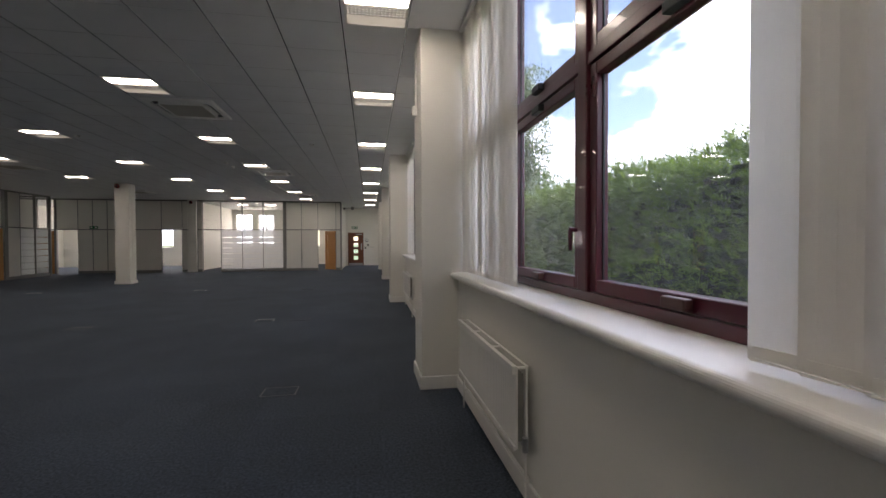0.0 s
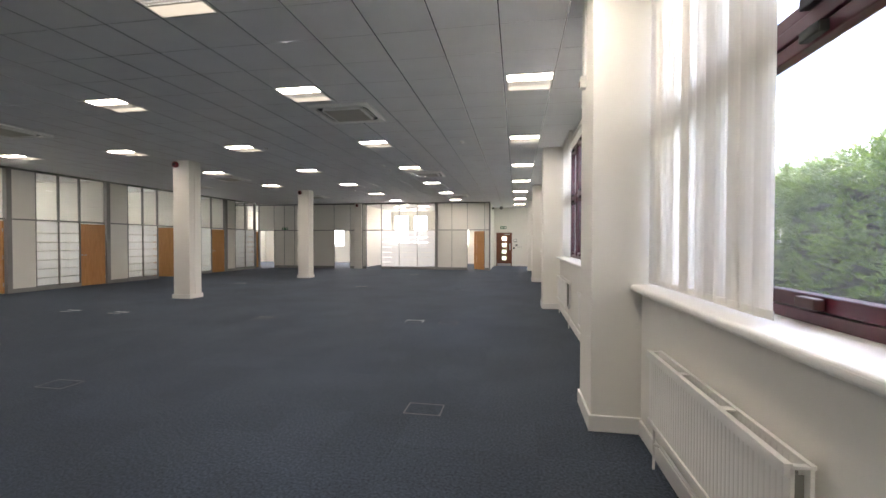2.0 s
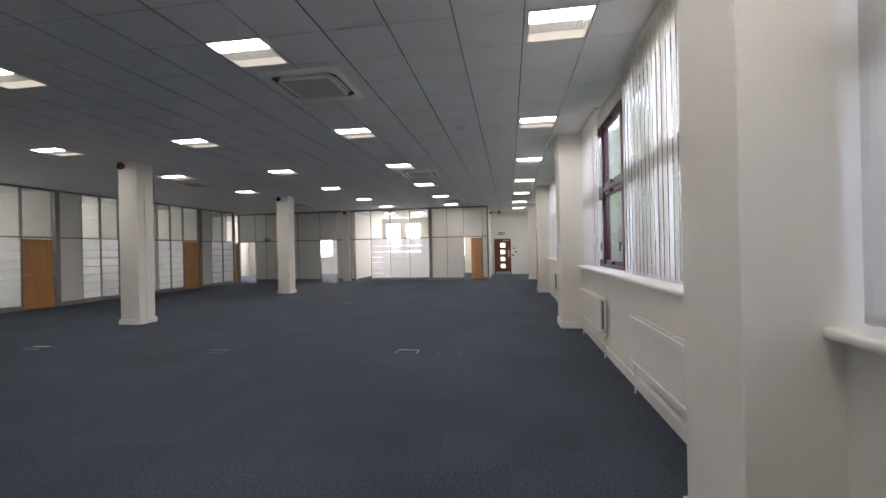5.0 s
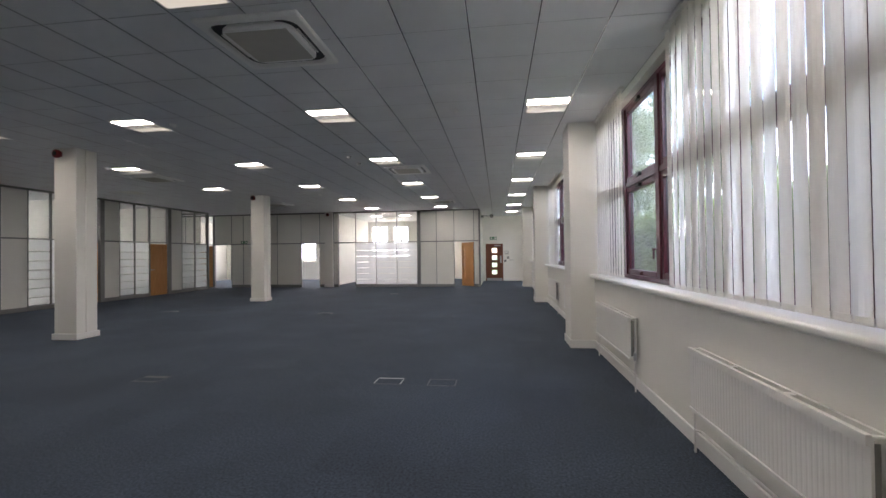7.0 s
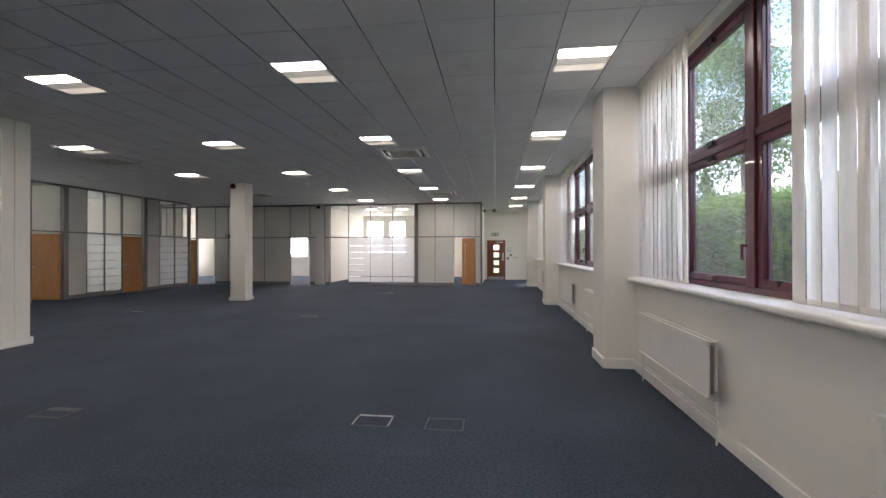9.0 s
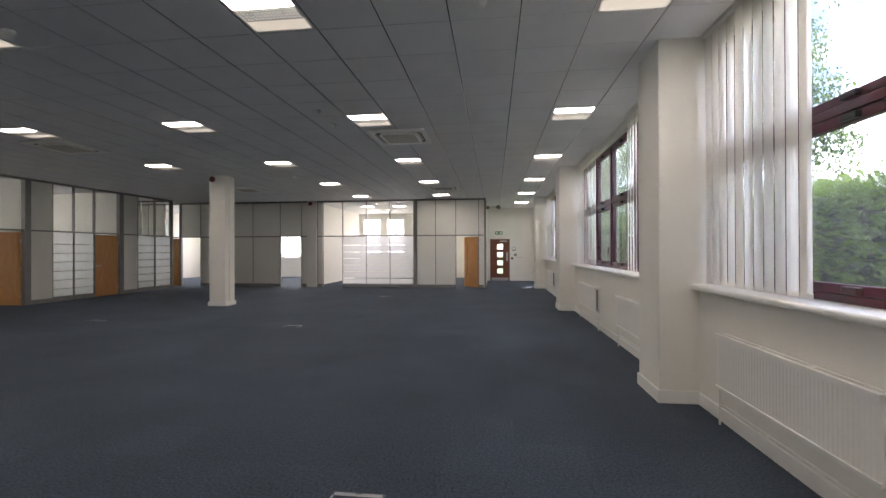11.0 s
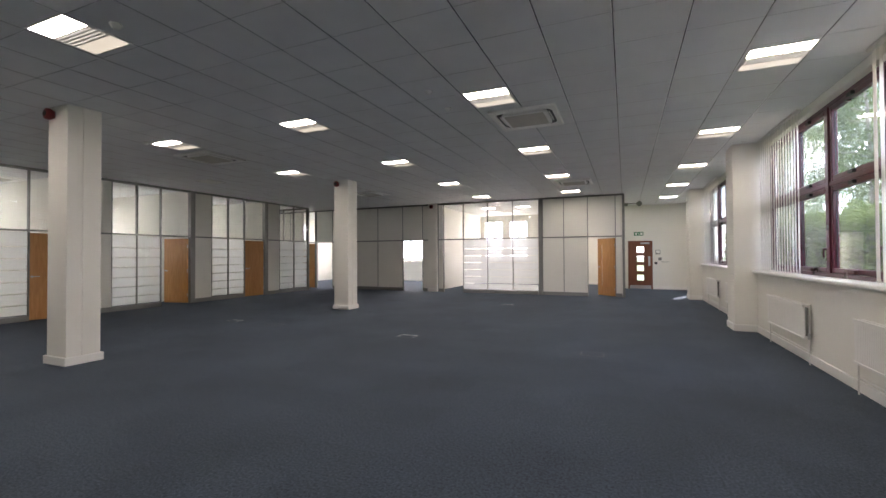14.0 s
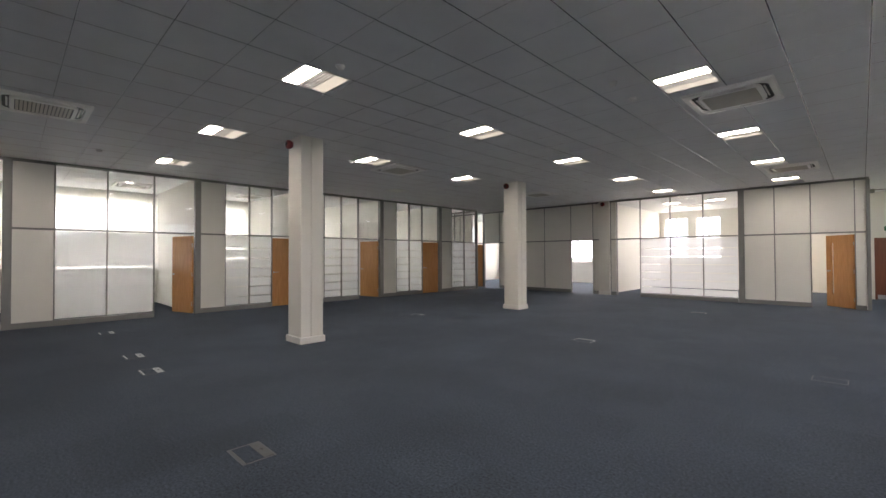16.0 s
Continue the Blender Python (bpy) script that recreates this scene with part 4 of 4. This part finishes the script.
part("board", boxes((0, 0.36, -0.006, 0.006, 0, 0.15), bevel=0.002), M_GREEN, sign)
part("symbol", boxes((0.05, 0.12, -0.009, -0.006, 0.03, 0.12), (0.16, 0.20, -0.009, -0.006, 0.05, 0.10), (0.24, 0.33, -0.009, -0.006, 0.03, 0.12)), M_WHITE, sign)
ex2 = thing("exit_sign", "green and white emergency exit sign", "sign", pose(-12.9, FAR_Y - 0.05, 2.08))
part("board", boxes((0, 0.34, -0.006, 0.003, 0, 0.13), bevel=0.002), M_GREEN, ex2)
part("symbol", boxes((0.05, 0.12, -0.009, -0.006, 0.03, 0.10), (0.22, 0.30, -0.009, -0.006, 0.03, 0.10)), M_WHITE, ex2)
kp = thing("entry_keypad", "grey door entry keypad on the wall", "keypad", pose(-0.30, LOBBY_Y, 1.35))
part("body", boxes((0, 0.18, -0.04, 0, 0.08, 0.26), bevel=0.006), M_GRILLE, kp)
part("face", boxes((0.02, 0.16, -0.045, -0.04, 0.12, 0.24)), M_WHITE, kp)
kb = thing("call_point", "small dark break-glass call point", "call point", pose(-0.34, LOBBY_Y, 1.02))
part("body", boxes((0, 0.1, -0.05, 0, 0, 0.1), bevel=0.006), M_BLACK, kb)
sw = thing("light_switch", "grey twin light switch", "switch", pose(-0.20, LOBBY_Y, 1.18))
part("plate", boxes((0, 0.12, -0.03, 0, 0, 0.12), bevel=0.004), M_GRILLE, sw)
cond = thing("cable_conduit", "thin grey surface conduit", "conduit", pose(-0.1, LOBBY_Y, 1.12))
bm = bmesh.new()
cylinder(bm, 0.008, (0, -0.01, 0), (0.3, -0.01, 0), 8)
part("pipe", bm, M_GRILLE, cond)
# Alarm bell on a wall bracket.
bell_ob = thing("security_camera", "bracket-mounted alarm bell with dark ring", "alarm", pose(-1.46, 24.2, 3.24))
part("arm", boxes((0, 0.45, -0.012, 0.012, 0.02, 0.045), bevel=0.003), M_GRILLE, bell_ob)
part("bracket", boxes((0, 0.12, -0.05, 0.05, -0.05, 0.06), bevel=0.006), M_GRILLE, bell_ob)
bm = bmesh.new()
lathe(bm, [(0.07, 0.0), (0.09, -0.02), (0.09, -0.06), (0.05, -0.08)], (0.5, 0, 0.02), 20, 'Y')
part("bell", bm, M_GRILLE, bell_ob, smooth=True)



def pier_sensor(y, z):
    """Small white movement sensor on a pier face, fed by a thin surface conduit from the ceiling."""
    r = thing("movement_sensor", "small white movement sensor on the pier", "sensor", pose(PIER_X, y, z), group="pier sensors")
    part("body", boxes((-0.05, 0, -0.035, 0.035, -0.05, 0.05), bevel=0.008), M_WHITE, r)
    part("lens", boxes((-0.058, -0.05, -0.022, 0.022, -0.035, 0.01), bevel=0.004), M_GRILLE, r)
    part("conduit", boxes((-0.016, 0.0, -0.008, 0.008, 0.05, CEIL - z), bevel=0.002), M_WHITE, r)


pier_sensor(4.80, 2.78)
pier_sensor(22.85, 3.1)
sk = thing("wall_socket", "white twin socket on a partition panel", "socket", pose(LEFT_X + 0.033, 19.75, 0.45))
part("plate", boxes((0, 0.01, 0, 0.146, 0, 0.086), bevel=0.002), M_WHITE, sk)
part("sockets", boxes((0.01, 0.013, 0.02, 0.06, 0.02, 0.06), (0.01, 0.013, 0.085, 0.125, 0.02, 0.06)), M_CASS, sk)

# ---- outer windows of the offices: closed blinds before bright glass ----
def office_window(along, a, b, at, inward):
    """Frame, glass and pale blind in an outer wall opening."""
    w = thing("office_window", "white-framed office window with pale closed blind", "window", group="office windows", kind="structure")
    put = oriented('x' if along == 'x' else 'y', at)
    s = inward
    mid = (a + b) / 2
    lo, hi = sorted((-s * 0.08, -s * 0.14))
    bm = bmesh.new()
    for u, v, e, f in ((a, a + 0.05, 1.1, 3.2), (b - 0.05, b, 1.1, 3.2), (mid - 0.03, mid + 0.03, 1.1, 3.2), (a, b, 1.1, 1.15), (a, b, 3.15, 3.2), (a, b, 2.3, 2.36)):
        put(bm, u, v, lo, hi, e, f)
    part("window_frame", bm, M_WHITE, w)
    lo, hi = sorted((-s * 0.10, -s * 0.105))
    p = part("pane", pbox(put, (a + 0.05, b - 0.05, lo, hi, 1.15, 3.15)), M_GLASS, w)
    p.visible_shadow = False
    lo, hi = sorted((-s * 0.02, s * 0.12))
    part("sill", pbox(put, (a - 0.05, b + 0.05, lo, hi, 1.06, 1.098), bevel=0.005), M_WHITE, w)
    return w


def office_blind(a, b):
    """Folded vertical blind hanging in front of a west window."""
    w = thing("vertical_blind", "closed cream vertical blind in an office", "blind", group="office blinds")
    n = int((b - a) / 0.12)
    me = bpy.data.meshes.new("slat")
    bm = boxes((-0.001, 0.001, -0.067, 0.067, 1.12, 3.4))
    bm.to_mesh(me)
    bm.free()
    me.materials.append(M_BLIND_THIN)
    for i in range(n):
        ob = new("slat", me)
        ob.parent = w
        ob.matrix_basis = pose(OUT_X + 0.08, a + (i + 0.5) * (b - a) / n, 0, 0, 0, 9 + random.uniform(-4, 4))
    part("head_track", boxes((OUT_X + 0.05, OUT_X + 0.11, a - 0.02, b + 0.02, 3.405, 3.44)), M_WHITE, w)


for a, b in west_holes[1:]:
    office_window('y', a, b, OUT_X, 1)
    office_blind(a - 0.10, b + 0.10)
    daylight("window_light", OUT_X - 0.35, (a + b) / 2, 2.2, b - a, 2.1, (1, 0), 13.0 * (b - a), (0.90, 0.96, 1.0))
office_window('y', 23.5, 26.5, OUT_X, 1)
# The last opening's window and lamp are unseen extras that brighten its room.
for a, b in north_holes:
    office_window('x', a, b, BACK_Y, -1)
    daylight("window_light", (a + b) / 2, BACK_Y + 0.35, 2.15, b - a, 2.05, (0, -1), 16.0 * (b - a), (1.0, 0.93, 0.82))


# ---- outside: hedge, birches ----
def leaf_cloud(bm, pts, size, slim=0.45, droop=False):
    """Small folded leaves, one per point."""
    for p in pts:
        q = Euler((random.uniform(0, 6.3), random.uniform(0, 6.3), random.uniform(0, 6.3))).to_matrix()
        s = size * random.uniform(0.6, 1.3)
        vs = [bm.verts.new(Vector(p) + q @ Vector(c)) for c in ((-s, 0, 0), (0, -s * slim, s * 0.12), (s, 0, 0), (0, s * slim, s * 0.12))]
        bm.faces.new(vs)


def hedge(x0, x1, y0, y1, h, count):
    r = thing("hedge", "dense clipped green conifer hedge with a ragged top", "hedge")
    # Near-black core: the deep shade between fronds is put into its colour.
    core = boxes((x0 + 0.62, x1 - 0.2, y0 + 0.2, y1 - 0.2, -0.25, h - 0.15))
    part("core", core, M_HEDGE_CORE, r, "hedge inside as one box, shade in its dark colour")
    bm = bmesh.new()
    for _ in range(count):
        y = y0 + (y1 - y0) * random.random() ** 1.45
        top = h + 0.16 * noise.noise(Vector((y * 0.9, 0, 3))) + 0.08 * noise.noise(Vector((y * 3.1, 0, 7)))
        if random.random() < 0.72:
            z = -0.25 + (top + 0.25) * random.random() ** 0.8
            bulge = 0.14 * noise.noise(Vector((y * 1.6, z * 1.6, 0))) + 0.10 * noise.noise(Vector((y * 4, z * 4, 9)))
            base = Vector((x0 + 0.20 + bulge + 0.30 * max(0, z - top + 0.35) + 0.22 * max(0, 1 - (z + 0.25) / 1.5), y, z))
            way = Vector((-0.8, random.uniform(-0.7, 0.5), random.uniform(-0.15, 1.0)))
        else:
            base = Vector((random.uniform(x0 + 0.15, x1), y, top + random.uniform(-0.22, -0.02)))
            way = Vector((random.uniform(-0.6, 0.2), random.uniform(-0.6, 0.4), 1.0))
        way.normalize()
        side = way.cross(Vector((random.uniform(-1, 1), random.uniform(-1, 1), random.uniform(-1, 1)))).normalized()
        tall = base.z > top - 0.5
        length = random.uniform(0.20, 0.42) if tall else random.uniform(0.12, 0.30)
        n = 13 if tall else 9
        for i in range(n):
            u = (i + 0.6) / n
            c = base + way * (length * u) + Vector((0, 0, -0.32 * length * u * u))
            s = (1 if i % 2 else -1)
            tip = c + way * 0.028 + side * (s * 0.034 * (1.15 - 0.7 * u))
            w2 = way * 0.009
            vs = [bm.verts.new(p) for p in (c - w2, tip - w2 * 0.2, tip + w2, c + w2 * 1.3)]
            bm.faces.new(vs)
    f = part("foliage", bm, M_HEDGE, r)
    f["kind"] = "stuff"
    return r


hedge(3.3, 5.0, -4.0, 34.0, 2.42, 34000)


def birch(x, y, h, spread, leaves):
    t = thing("birch_tree", "birch tree with pale bark and drooping leafy twigs", "tree", pose(x, y, -0.25), group="birches")
    bm = bmesh.new()
    p = Vector((0, 0, 0))
    trunk = [p.copy()]
    for i in range(7):
        p = p + Vector((random.uniform(-0.12, 0.12), random.uniform(-0.12, 0.12), h / 7))
        trunk.append(p.copy())
    for i, (a, b) in enumerate(zip(trunk, trunk[1:])):
        cylinder(bm, 0.13 * (1 - i / 8.0), a, b, 9, 0.13 * (1 - (i + 1) / 8.0))
    part("trunk", bm, M_BARK, t)
    lm, pts = bmesh.new(), []
    for k in range(40):
        f = random.uniform(0.20, 0.98)
        i = min(6, int(f * 7))
        base = trunk[i].lerp(trunk[i + 1], f * 7 - i)
        a = random.uniform(0, 2 * math.pi)
        reach = spread * (1.15 - 0.75 * f) * random.uniform(0.6, 1.1)
        prev = base
        for s in range(1, 6):
            u = s / 5
            q = base + Vector((math.cos(a) * reach * u, math.sin(a) * reach * u, reach * (0.75 * u - 0.85 * u * u))) + Vector([random.uniform(-0.1, 0.1) for _ in range(3)])
            cylinder(lm, 0.03 * (1.1 - u), prev, q, 5, 0.03 * (1.1 - u) * 0.7)
            for _ in range(int(leaves / 40 / 5)):
                d = random.random()
                pts.append(q + Vector((random.gauss(0, 0.17), random.gauss(0, 0.17), random.gauss(0, 0.12) - d * d * 1.1)))
            prev = q
    part("limbs", lm, M_BARK, t)
    bm = bmesh.new()
    leaf_cloud(bm, pts, 0.066)
    part("crown", bm, M_BIRCH, t)
    return t


birch(6.9, 19.6, 10.0, 2.7, 19000)
birch(7.6, 23.2, 11.5, 3.3, 19000)
birch(6.6, 27.0, 10.0, 3.0, 15000)
birch(7.2, 31.5, 11.0, 3.2, 22000)
birch(7.0, 36.5, 10.0, 3.2, 16000)
birch(8.4, 42.0, 10.0, 3.4, 14000)
